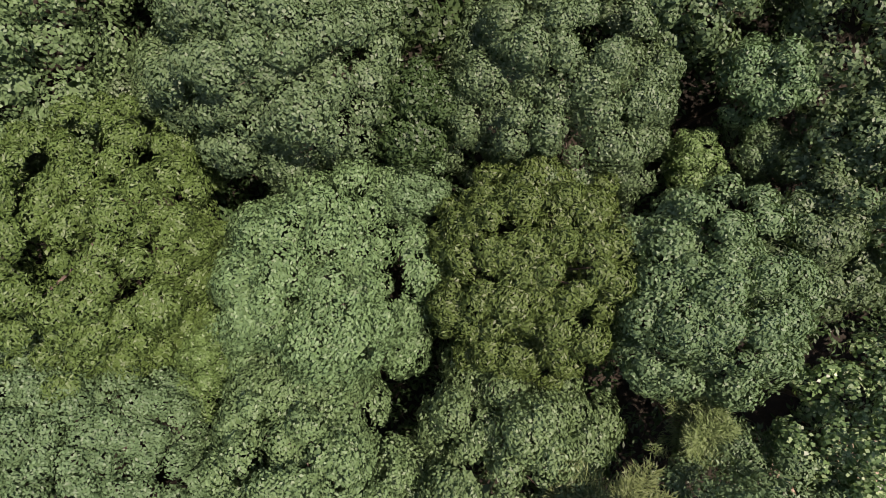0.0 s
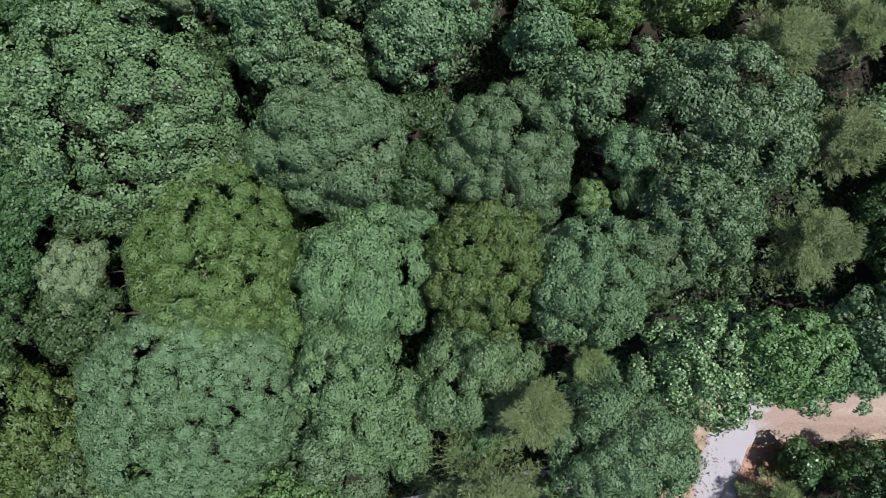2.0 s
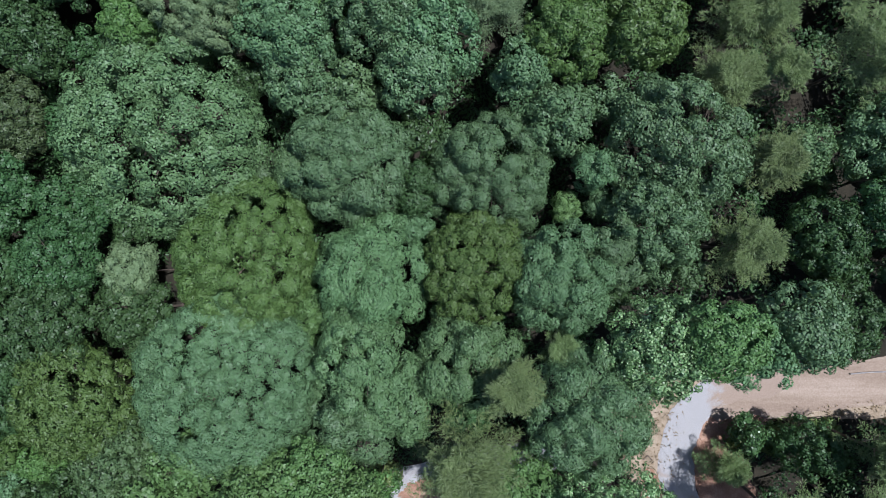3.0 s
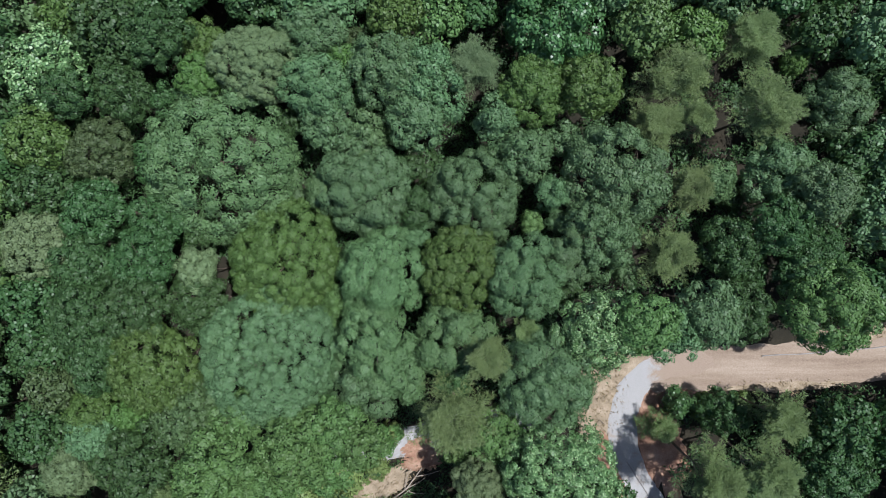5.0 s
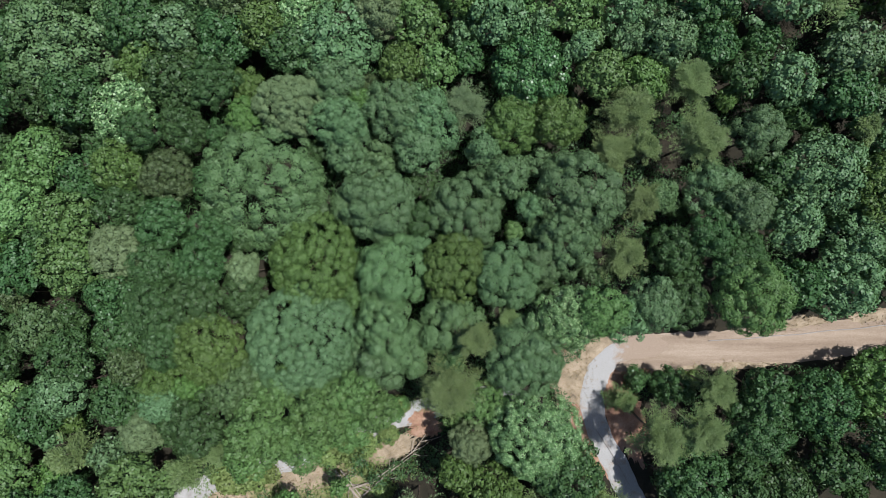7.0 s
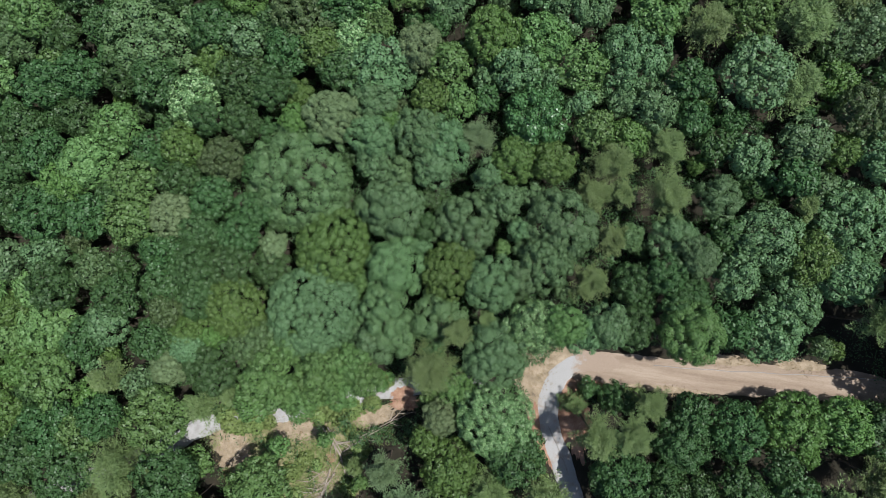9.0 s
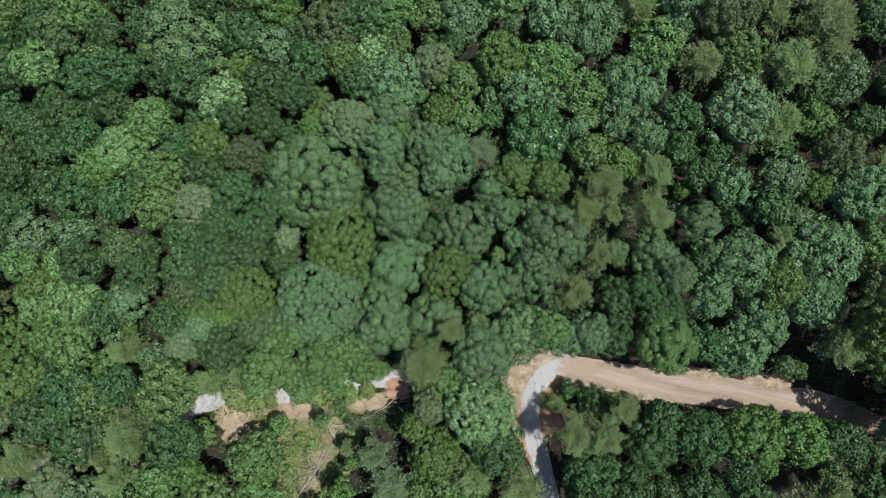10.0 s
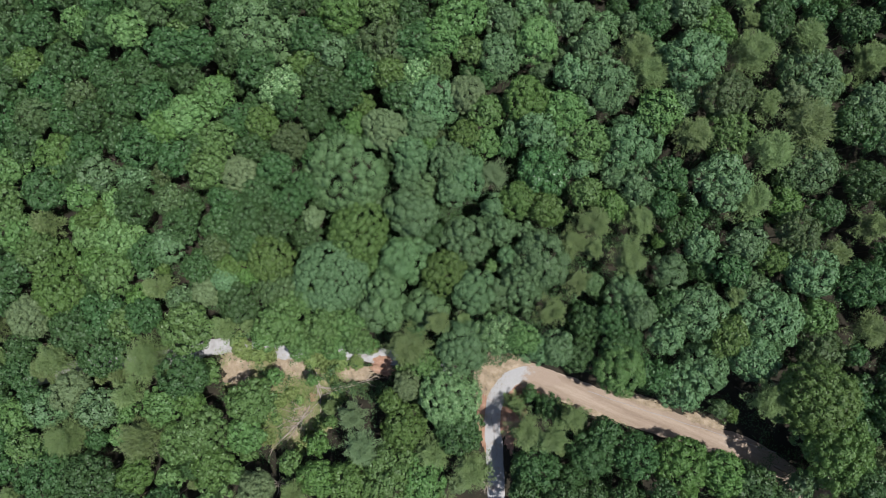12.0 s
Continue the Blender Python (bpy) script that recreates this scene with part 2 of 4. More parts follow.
def dome_leaves(radius, detail, seed, bough=0.9, slim=1.0, loose=0.0, rounded=0.78, fine=1.0, sunk=0.72):
    """A broad crown: round boughs packed over a dome with clefts between them, each bough knobbly with tufts of leaves."""
    r = np.random.default_rng(seed)
    cover, length, width = FINE[detail]
    length, width = length * fine, width * fine
    high = rounded * radius + 0.7
    size = min(bough * min(1.2, 0.72 + radius / 11), 0.45 * radius)
    if detail in ("far", "coarse"):
        size *= 1.1
    m = max(7, int(math.pi * radius * (radius + high) / ((1.64 if sunk < 0.68 else 1.45) * size) ** 2 / 0.87))
    d = unit(spiral(m, -0.16) + r.normal(size=(m, 3)) * 0.4 * size / radius)
    b = size * np.exp(r.normal(size=m) * 0.26)
    out = unit(d * np.array([1 / radius, 1 / radius, 1 / high]) + np.array([0, 0, 0.12 / radius]))
    reach = 1 + 0.08 * lumps(d, seed, 2.6) + 0.03 * lumps(d, seed + 1, 6.0)
    # the clumps gather in limbs with clefts between them
    limbs = max(3, int(m * 0.13))
    hub = unit(spiral(limbs, -0.2) + r.normal(size=(limbs, 3)) * 0.5 / limbs ** 0.5)
    apart = np.sort(np.arccos(np.clip(d @ hub.T, -1, 1)), 1)
    cleft = np.exp(-((apart[:, 1] - apart[:, 0]) * radius / (0.95 * size)) ** 2)
    centre = d * np.array([radius, radius, high]) * reach[:, None] - out * (b * sunk + cleft * 1.6 * min(1, max(0.3, 5 * (0.72 - sunk))) * size + r.normal(size=m) * (0.25 * size + loose))[:, None]
    # leaves all over the clumps' free sides
    area = 0.5 * length * width / slim
    many = (cover * 2 * math.pi * b * b / area).astype(int) + 3
    own = np.repeat(np.arange(m), many)
    first = np.concatenate([[0], np.cumsum(many)])
    s = unit(r.normal(size=(len(own), 3)))
    s = np.where(((s * out[own]).sum(1) < -0.1)[:, None], -s, s)
    at = centre[own] + s * b[own][:, None]
    free = s[:, 2] > -0.5
    tuft = 0.5 * size
    knobs = 14
    turn = unit(spiral(knobs, -1.0)[None] + r.normal(size=(m, knobs, 3)) * 0.35)
    near = np.empty((len(own), 3))
    for j in range(m):
        mine = slice(first[j], first[j + 1])
        close = np.flatnonzero(((centre - centre[j]) ** 2).sum(1) < (b + b[j]) ** 2)
        close = close[close != j]
        if len(close):
            free[mine] &= (((at[mine][:, None] - centre[close]) ** 2).sum(2) > (0.86 * b[close]) ** 2).all(1)
        near[mine] = turn[j][np.argmax(s[mine] @ turn[j].T, 1)]
    own, s, near = own[free], s[free], near[free]
    gap = np.arccos(np.clip((s * near).sum(1), -1, 1)) * b[own]
    knob = np.clip(1 - (gap / tuft) ** 2, -0.6, 1)
    at = centre[own] + s * (b[own] * (0.92 + 0.19 * knob + r.normal(size=len(own)) * 0.06))[:, None]
    face = s + (s - near) * (b[own] / tuft * 0.3)[:, None] + out[own] * 0.1 + r.normal(size=s.shape) * {"near": 0.42, "mid": 0.36}.get(detail, 0.32)
    along = unit(r.normal(size=s.shape)) + s * 0.2
    along -= s * ((along * s).sum(1, keepdims=True) - 0.2)
    f = r.uniform(0.7, 1.3, len(own))
    at -= unit(along) * (length * 0.4 * f)[:, None]
    leaves = blades(at, along, face, length * f * (1 + 0.3 * (slim - 1)), width * f / slim, 0.18)
    # broad leaves deeper in each bough close it
    deep = np.repeat(np.arange(m), 2 if detail == "coarse" else 7)
    s = unit(r.normal(size=(len(deep), 3)))
    s = unit(np.where(((s * out[deep]).sum(1) < 0)[:, None], -s, s))
    at = centre[deep] + s * (b[deep] * 0.55)[:, None]
    along = np.cross(s, unit(r.normal(size=s.shape)))
    broad = b[deep] * 0.9
    core = blades(at - unit(along) * (broad * 0.45)[:, None], along, s + r.normal(size=s.shape) * 0.2, broad, broad * 0.8, 0.0)
    n = int({"near": 420, "mid": 200, "coarse": 20}.get(detail, 110) * radius)
    s = unit(r.normal(size=(n, 3)) + np.array([0, 0, 0.5]))
    at = s * np.array([radius, radius, high]) * r.uniform(0.25, 0.62, n)[:, None]
    inner = blades(at, r.normal(size=s.shape), s + r.normal(size=s.shape) * 0.5, {"near": 0.2, "mid": 0.3, "far": 0.5}.get(detail, 0.8), {"near": 0.14, "mid": 0.18, "far": 0.26}.get(detail, 0.5))
    return np.concatenate([leaves, core, inner])


def plume_leaves(radius, detail, seed):
    """A feathery crown: fine sprays of needles along drooping boughs round a leader."""
    r = np.random.default_rng(seed)
    per, length, width = {"near": (420, 0.20, 0.024), "mid": (300, 0.24, 0.032), "far": (95, 0.38, 0.075)}[detail]
    boughs = int(16 + 5 * radius * radius)
    h = r.uniform(0, 1, boughs) ** 0.8
    az = np.arange(boughs) * 2.399963 + r.normal(size=boughs) * 0.35
    way = np.stack([np.cos(az), np.sin(az), 0.2 + 0.4 * h], 1)
    far = radius * (1.15 - 0.72 * h) * r.uniform(0.6, 1.2, boughs)
    own = np.repeat(np.arange(boughs), per)
    u = r.uniform(0.0, 1, len(own)) ** 0.8
    # side twigs leave each bough to both sides, at even steps, and shorten towards its tip
    u = np.where(r.random(len(own)) < 0.8, np.floor(u * 9) / 9 + r.normal(size=len(own)) * 0.012, u)
    at = way[own] * (far[own] * u)[:, None]
    at[:, 2] += h[own] * radius * 1.15 - 0.45 * radius * u * u * (1 - h[own])
    side = np.where(r.random(len(own)) < 0.5, 1.0, -1.0)
    across = np.stack([-np.sin(az), np.cos(az), np.zeros(boughs)], 1)[own]
    off = r.uniform(0, 1, len(own)) * (1.08 - u) * 0.40 * radius ** 0.7
    at += across * (side * off)[:, None] + unit(way)[own] * (off * 0.7)[:, None]
    at += r.normal(size=at.shape) * 0.045
    at[:, 2] -= 0.25 * off
    along = unit(way[own]) * 0.7 + across * (side * 0.6)[:, None] + r.normal(size=at.shape) * 0.5 + np.array([0, 0, 0.15])
    face = np.array([0, 0, 1.0]) + r.normal(size=at.shape) * 0.5
    f = r.uniform(0.6, 1.3, len(own))
    return blades(at, along, face, length * f, width * f)


def limb(bm, a, b, r0, r1, sides=6):
    """A tapered round limb from a to b."""
    a, b = Vector(a), Vector(b)
    q = (b - a).to_track_quat("Z", "Y")
    rings = [[bm.verts.new(p + q @ Vector((math.cos(i * 2 * math.pi / sides) * r, math.sin(i * 2 * math.pi / sides) * r, 0))) for i in range(sides)] for p, r in ((a, r0), (b, r1))]
    for i in range(sides):
        j = (i + 1) % sides
        bm.faces.new((rings[0][i], rings[0][j], rings[1][j], rings[1][i]))
    bm.faces.new(rings[1])
    bm.faces.new(rings[0][::-1])


def trunk_mesh(seed, spread):
    """A trunk ten metres high with its limbs, flared at the foot."""
    r = random.Random(seed)
    bm = bmesh.new()
    p, w = Vector((0, 0, -0.35)), 0.26
    limb(bm, p, (0, 0, 0.4), 0.34, 0.22, 8)
    p = Vector((0, 0, 0.38))
    for k in range(5):
        q = p + Vector((r.uniform(-0.25, 0.25), r.uniform(-0.25, 0.25), 1.75))
        limb(bm, p, q, w - 0.035 * k - 0.03, w - 0.035 * (k + 1) - 0.03, 8)
        if k >= 2:
            for j in range(3):
                a = r.uniform(0, 6.3)
                e = q + Vector((math.cos(a) * spread * r.uniform(0.35, 0.75), math.sin(a) * spread * r.uniform(0.35, 0.75), r.uniform(0.5, 1.6)))
                limb(bm, q, e, 0.09, 0.04, 5)
                f = e + (e - q) * 0.45 + Vector((r.uniform(-0.5, 0.5), r.uniform(-0.5, 0.5), 0.2))
                limb(bm, e, f, 0.04, 0.012, 4)
        p = q
    me = bpy.data.meshes.new("trunk")
    bm.to_mesh(me)
    bm.free()
    me.materials.append(BARK)
    return me


# ---- ground ----
def wave(x, y, k=1.0):
    return noise.noise((x * k, y * k, 3.1))


def ground_sheet():
    steps = [-2600, -1200, -600, -320, -200] + [v * 2.0 for v in range(-75, 76)] + [200, 320, 600, 1200, 2600]
    bm = bmesh.new()
    grid = [[bm.verts.new((x, y, -0.06 + 0.05 * wave(x, y, 0.3) if abs(x) < 160 and abs(y) < 160 else -0.1)) for x in steps] for y in steps]
    for j in range(len(steps) - 1):
        for i in range(len(steps) - 1):
            bm.faces.new((grid[j][i], grid[j][i + 1], grid[j + 1][i + 1], grid[j + 1][i]))
    return tagged(part("ground", bm, SHADED_LITTER), "brown forest floor of leaf litter and bare soil, darkened for canopy shade", "ground", kind="structure")


def smooth_line(points, step=0.5):
    """A line through the points, rounded, at even steps."""
    p = [Vector((*q, 0)) for q in points]
    p = [p[0] * 2 - p[1]] + p + [p[-1] * 2 - p[-2]]
    out = []
    for a, b, c, d in zip(p, p[1:], p[2:], p[3:]):
        n = max(2, int((c - b).length / step))
        for i in range(n):
            t = i / n
            out.append(0.5 * (2 * b + (c - a) * t + (2 * a - 5 * b + 4 * c - d) * t * t + (3 * b - a - 3 * c + d) * t ** 3))
    return out + [p[-2]]


def strip(name, points, width, material, rise, label, ragged=0.35, ruts=0.03):
    """A track along a line: crowned, with two wheel ruts and ragged edges."""
    line = smooth_line(points)
    bm = bmesh.new()
    rows, across = [], 12
    for i, c in enumerate(line):
        ahead = (line[min(i + 1, len(line) - 1)] - line[max(i - 1, 0)]).normalized()
        side = Vector((-ahead.y, ahead.x, 0))
        row = []
        for j in range(across + 1):
            u = 2 * j / across - 1
            half = width / 2 * min(1, 0.25 + i * 0.25, 0.25 + (len(line) - 1 - i) * 0.25) * (1 + ragged * 0.5 * wave(c.x + 40 * (u > 0), c.y, 0.55) + ragged * 0.3 * wave(c.x, c.y + 60 * (u > 0), 1.9))
            q = c + side * (u * half)
            z = rise * (1 - u ** 6) - ruts * (math.exp(-((abs(u) - 0.45) / 0.13) ** 2)) + 0.012 * wave(q.x, q.y, 2.5) * (1 - u * u) - 0.05 * (abs(u) > 0.99)
            row.append(bm.verts.new((q.x, q.y, z)))
        rows.append(row)
    for a, b in zip(rows, rows[1:]):
        for j in range(across):
            bm.faces.new((a[j + 1], a[j], b[j], b[j + 1]))
    ob = part(name, bm, material)
    for f in ob.data.polygons:
        f.use_smooth = True
    return tagged(ob, label, "road", kind="structure")


def patch(name, x, y, rx, ry, turn, material, rise, label):
    """A low ragged-edged spread of soil or grass."""
    bm = bmesh.new()
    c, s = math.cos(radians(turn)), math.sin(radians(turn))
    rings, sectors = 5, 110
    mid = bm.verts.new((x, y, rise))
    before = None
    for k in range(1, rings + 1):
        row = []
        for i in range(sectors):
            a = 2 * math.pi * i / sectors
            e = 1 + 0.22 * wave(x + 3 * math.cos(a), y + 3 * math.sin(a), 0.5) + 0.3 * wave(x + 9 * math.cos(a), y + 9 * math.sin(a), 0.6) + 0.22 * wave(x + 20 * math.cos(a), y + 20 * math.sin(a), 1.1)
            u, v = rx * e * k / rings * math.cos(a), ry * e * k / rings * math.sin(a)
            row.append(bm.verts.new((x + u * c - v * s, y + u * s + v * c, rise * (1 - (k / rings) ** 4) - (0.06 if k == rings else 0) + 0.01 * wave(u, v, 2))))
        for i in range(sectors):
            j = (i + 1) % sectors
            bm.faces.new((mid, row[i], row[j]) if before is None else (before[i], row[i], row[j], before[j]))
        before = row
    ob = part(name, bm, material)
    return tagged(ob, label, "ground", kind="structure")


ground_sheet()
EAST = [(19.9, -11.8), (22.5, -11.2), (25.5, -11.1), (31.6, -10.6), (38.6, -10.2), (47.7, -9.4), (58.4, -8.5), (62.4, -8.8), (66.6, -9.6), (70.7, -10.3), (76.1, -11.6), (84.0, -12.5)]
SOUTH = [(27.5, -10.3), (24.5, -10.4), (22.4, -10.8), (20.5, -11.9), (19.2, -13.9), (18.6, -16.1), (18.9, -18.9), (20.0, -21.8), (21.6, -24.6), (23.2, -27.8), (25.0, -31.8), (27.6, -38.4), (29.7, -49.5)]
WEST = [(-58.9, -47.7), (-48.9, -40.6), (-40.8, -36.0), (-34.6, -32.2), (-31.2, -29.9), (-29.1, -28.2), (-26.2, -26.7), (-22.7, -25.9), (-16.6, -23.7), (-9.7, -21.0), (-3.0, -18.4), (3.4, -16.7), (10.4, -16.1)]
strip("road_east", EAST, 4.2, DIRT, 0.05, "tan dirt track with wheel ruts between the trees", 0.3)
strip("road_south", SOUTH, 2.9, DUSTY, 0.075, "pale grey gravel track round the bend", 0.28)
strip("road_west", WEST, 2.6, GRAVEL, 0.06, "pale grey gravel track under overhanging trees", 0.5)
patch("verge", 16.4, -14.0, 2.5, 4.4, 6, STRAW, 0.03, "strip of dry trampled grass beside the gravel bend")
patch("verge", 18.7, -10.7, 3.4, 1.9, 15, STRAW, 0.035, "dry grass at the inside of the track's bend")
patch("clay_bank", 18.3, -20.8, 1.3, 5.0, 26, CLAY, 0.04, "red clay bank beside the gravel track")
patch("clay_bank", 22.4, -18.1, 2.2, 6.0, 16, CLAY, 0.02, "red clay soil in the shade of the grove")
patch("clay_bank", 23.7, -13.7, 2.6, 0.8, 8, CLAY, 0.03, "red clay edge of the dirt track")
patch("clay_bank", -0.6, -20.0, 2.3, 1.0, 12, CLAY, 0.045, "red clay slope below the gravel track")
patch("clay_bank", -1.3, -18.6, 1.9, 1.0, 20, CLAY, 0.09, "pink clay washed over the gravel track")
patch("clay_bank", -9.8, -29.0, 1.1, 0.9, 30, CLAY, 0.05, "patch of red clay beside fallen trunks")
patch("clearing", -23.3, -30.4, 2.7, 2.9, 20, STRAW, 0.04, "clearing of dry straw-coloured grass")
patch("clearing", -24.9, -28.9, 2.3, 1.9, 30, STRAW, 0.07, "dry straw-coloured grass spilling onto the gravel track")
patch("clearing", -15.0, -26.2, 4.0, 1.9, 14, STRAW, 0.045, "clearing of dry straw-coloured grass")
patch("clearing", -5.0, -22.6, 3.4, 1.3, 24, STRAW, 0.04, "dry grass bank below the gravel track")
patch("clearing", -10.8, -32.4, 5.2, 7.6, -6, WEEDY, 0.02, "weedy ground between the fallen trunks")
patch("clearing", -16.2, -28.5, 9.0, 3.4, 18, WEEDY, 0.022, "weedy ground below the gravel track")
patch("clearing", -10.0, -33.4, 1.9, 3.6, -8, STRAW, 0.035, "dry grass among fallen trunks")
patch("verge", 41.1, -7.8, 5.0, 1.2, 3, STRAW, 0.03, "dry grass edge of the dirt track")
patch("verge", 51.2, -7.0, 3.5, 1.2, 4, STRAW, 0.035, "dry grass edge of the dirt track")
patch("verge", 34.6, -12.4, 6.0, 0.7, 3, STRAW, 0.03, "dry grass along the grove's edge")


def grass(name, areas, per, material, tall, label):
    """Loose blades over round areas, leaning all ways."""
    r = np.random.default_rng(len(label))
    spots = []
    for x, y, rx, ry in areas:
        n = int(per * rx * ry)
        a, u = r.uniform(0, 6.3, n), np.sqrt(r.uniform(0, 1, n)) * (1 + 0.15 * r.normal(size=n))
        clump = 0.5 + 0.5 * np.sin(3.1 * np.cos(a) * u * rx + x) * np.sin(2.7 * np.sin(a) * u * ry + y)
        keep = r.uniform(0, 1, n) < 0.25 + 0.75 * clump
        spots.append(np.stack([x + np.cos(a) * u * rx, y + np.sin(a) * u * ry, np.zeros(n)], 1)[keep])
    at = np.concatenate(spots)
    at[:, 2] = 0.01
    along = np.array([0, 0, 0.7]) + r.normal(size=at.shape) * np.array([0.8, 0.8, 0.25])
    v = blades(at, along, np.array([0, 0, 1.0]) + r.normal(size=at.shape) * 0.5, r.uniform(0.4, 1.2, len(at)) * tall, r.uniform(0.03, 0.07, len(at)) * (1 + tall), 0.1)
    me = quads(name, v)
    me.materials.append(material)
    tagged(new(name, me), label, "grass", kind="stuff")


grass("dry_grass", [(16.4, -14.0, 2.6, 4.6), (16.9, -10.4, 2.0, 1.6), (-23.3, -30.4, 3.5, 3.8), (-15.0, -26.2, 5.2, 2.7), (-5.0, -22.8, 4.2, 2.0), (-10.0, -33.4, 3.0, 5.0), (-1.0, -20.2, 2.6, 1.4), (41.1, -7.5, 5, 1.2), (51.2, -6.7, 3.4, 1.2), (34.6, -12.6, 6, 0.8)], 75, STRAW_BLADE, 0.42, "dry straw-coloured grass on the verges and clearings")
grass("weeds", [(-7.5, -25.6, 3.0, 2.2), (-12.8, -30.4, 3.0, 2.2), (-18.3, -28.3, 1.2, 2.2), (-7.6, -33.4, 2.2, 4.5), (-13.1, -36.4, 2.2, 3.5), (-9.7, -24.1, 3.2, 1.1), (17.7, -23.2, 1.0, 2.6), (26.6, -13.7, 4, 0.8), (-22.7, -33.9, 2.5, 1.2), (-19.7, -27.3, 1.5, 2.6), (-11.2, -27.8, 3, 2.2), (-19.2, -32.4, 2, 2), (-4.6, -24.8, 4, 1.5), (-26.8, -29.4, 1.5, 2.5), (16.5, -9.2, 2.5, 0.7), (-10.8, -32.4, 4.5, 6.5), (-13.7, -34.4, 3, 4), (-14.7, -28.8, 6, 2.0)], 150, WEED, 0.5, "green weeds and brambles round the clearings")

# ---- trees ----
KINDS = {
    "blue": ("oak_tree", "dome", BLUE, "blue-green broadleaf tree with a knobbly closed crown"),
    "mint": ("oak_tree", "dome", MINT, "large light blue-green broadleaf tree with billowing tufts"),
    "silver": ("oak_tree", "dome", SILVER, "pale silvery-green broadleaf tree with a smooth round crown"),
    "green": ("broadleaf_tree", "dome", GREEN, "mid-green broadleaf tree in the closed forest"),
    "dark": ("broadleaf_tree", "dome", DARK, "dark green broadleaf tree in the closed forest"),
    "olive": ("bushy_tree", "dome", OLIVE, "olive-yellow broadleaf tree with an open crown"),
    "yellow": ("bushy_tree", "dome", YELLOW, "broad yellow-green broadleaf tree with a flat crown"),
    "lime": ("bushy_tree", "dome", LIME, "bright light-green broadleaf tree above its neighbours"),
    "brown": ("bushy_tree", "dome", BROWN, "dull brownish-green broadleaf tree"),
    "blossom": ("flowering_tree", "dome", BLOSSOM, "bright green tree with pale tipped leaves"),
    "glossy": ("broadleaf_tree", "dome", GLOSSY, "tall tree with glossy deep green leaves"),
    "pine": ("pine_tree", "plume", NEEDLE, "olive-green feathery pine with drooping sprays"),
    "pale_pine": ("pine_tree", "plume", PALE_NEEDLE, "pale grey-green feathery pine"),
    "rust": ("sapling", "dome", RUST, "small sapling with withered rust-brown leaves"),
    "shrub": ("shrub", "dome", WEED, "low bright green shrub at the clearing's edge"),
    "dry": ("drying_tree", "dome", DRY, "thin grey-green tree with drying leaves"),
}
SIZES = (0.7, 1.1, 1.5, 2.0, 2.5, 3.1, 3.8, 4.6, 5.6, 6.8)
MESHES, STANDING = {}, []
pick = random.Random(11)


# how each kind grows: its boughs' radius, slimness of leaf, looseness, leaf size, how far the boughs sink into the crown
GROWTH = {
    "blue": (0.60, 1.0, 0.0, 1.0, 0.5), "mint": (0.72, 1.0, 0.0, 1.0, 0.45), "silver": (0.44, 1.0, 0.0, 0.9, 0.7),
    "green": (0.54, 1.0, 0.03, 1.0, 0.55), "dark": (0.52, 1.0, 0.03, 1.0, 0.55), "olive": (0.46, 1.4, 0.12, 1.0, 0.6),
    "yellow": (0.48, 1.25, 0.1, 1.0, 0.6), "lime": (0.54, 1.0, 0.05, 0.9, 0.5), "brown": (0.48, 1.2, 0.07, 0.9, 0.6),
    "blossom": (0.46, 0.8, 0.05, 0.85, 0.55), "glossy": (0.56, 1.0, 0.05, 1.0, 0.5), "dry": (0.4, 1.5, 0.12, 0.65, 0.7),
    "rust": (0.3, 1.2, 0.08, 0.8, 0.6), "shrub": (0.36, 1.0, 0.06, 0.9, 0.6),
}


def crown_mesh(shape, kind, size, detail, variant, rounded):
    bough, slim, loose, fine, sunk = GROWTH.get(kind, (0.9, 1.0, 0.0, 1.0, 0.7))
    key = (shape, size, detail, variant, bough, slim, loose, rounded, fine, sunk)
    if key not in MESHES:
        seed = hash_of(key)
        v = dome_leaves(size, detail, seed, bough, slim, loose, rounded, fine, sunk) if shape == "dome" else plume_leaves(size, detail, seed)
        MESHES[key] = quads("crown", v)
        MESHES[key].materials.append(GREEN)
    return MESHES[key]


def hash_of(key):
    return sum((i + 3) * 131 * sum(map(ord, str(k))) for i, k in enumerate(key)) % 99991


TRUNKS = [trunk_mesh(s, 3.0) for s in (1, 2, 3, 4)]


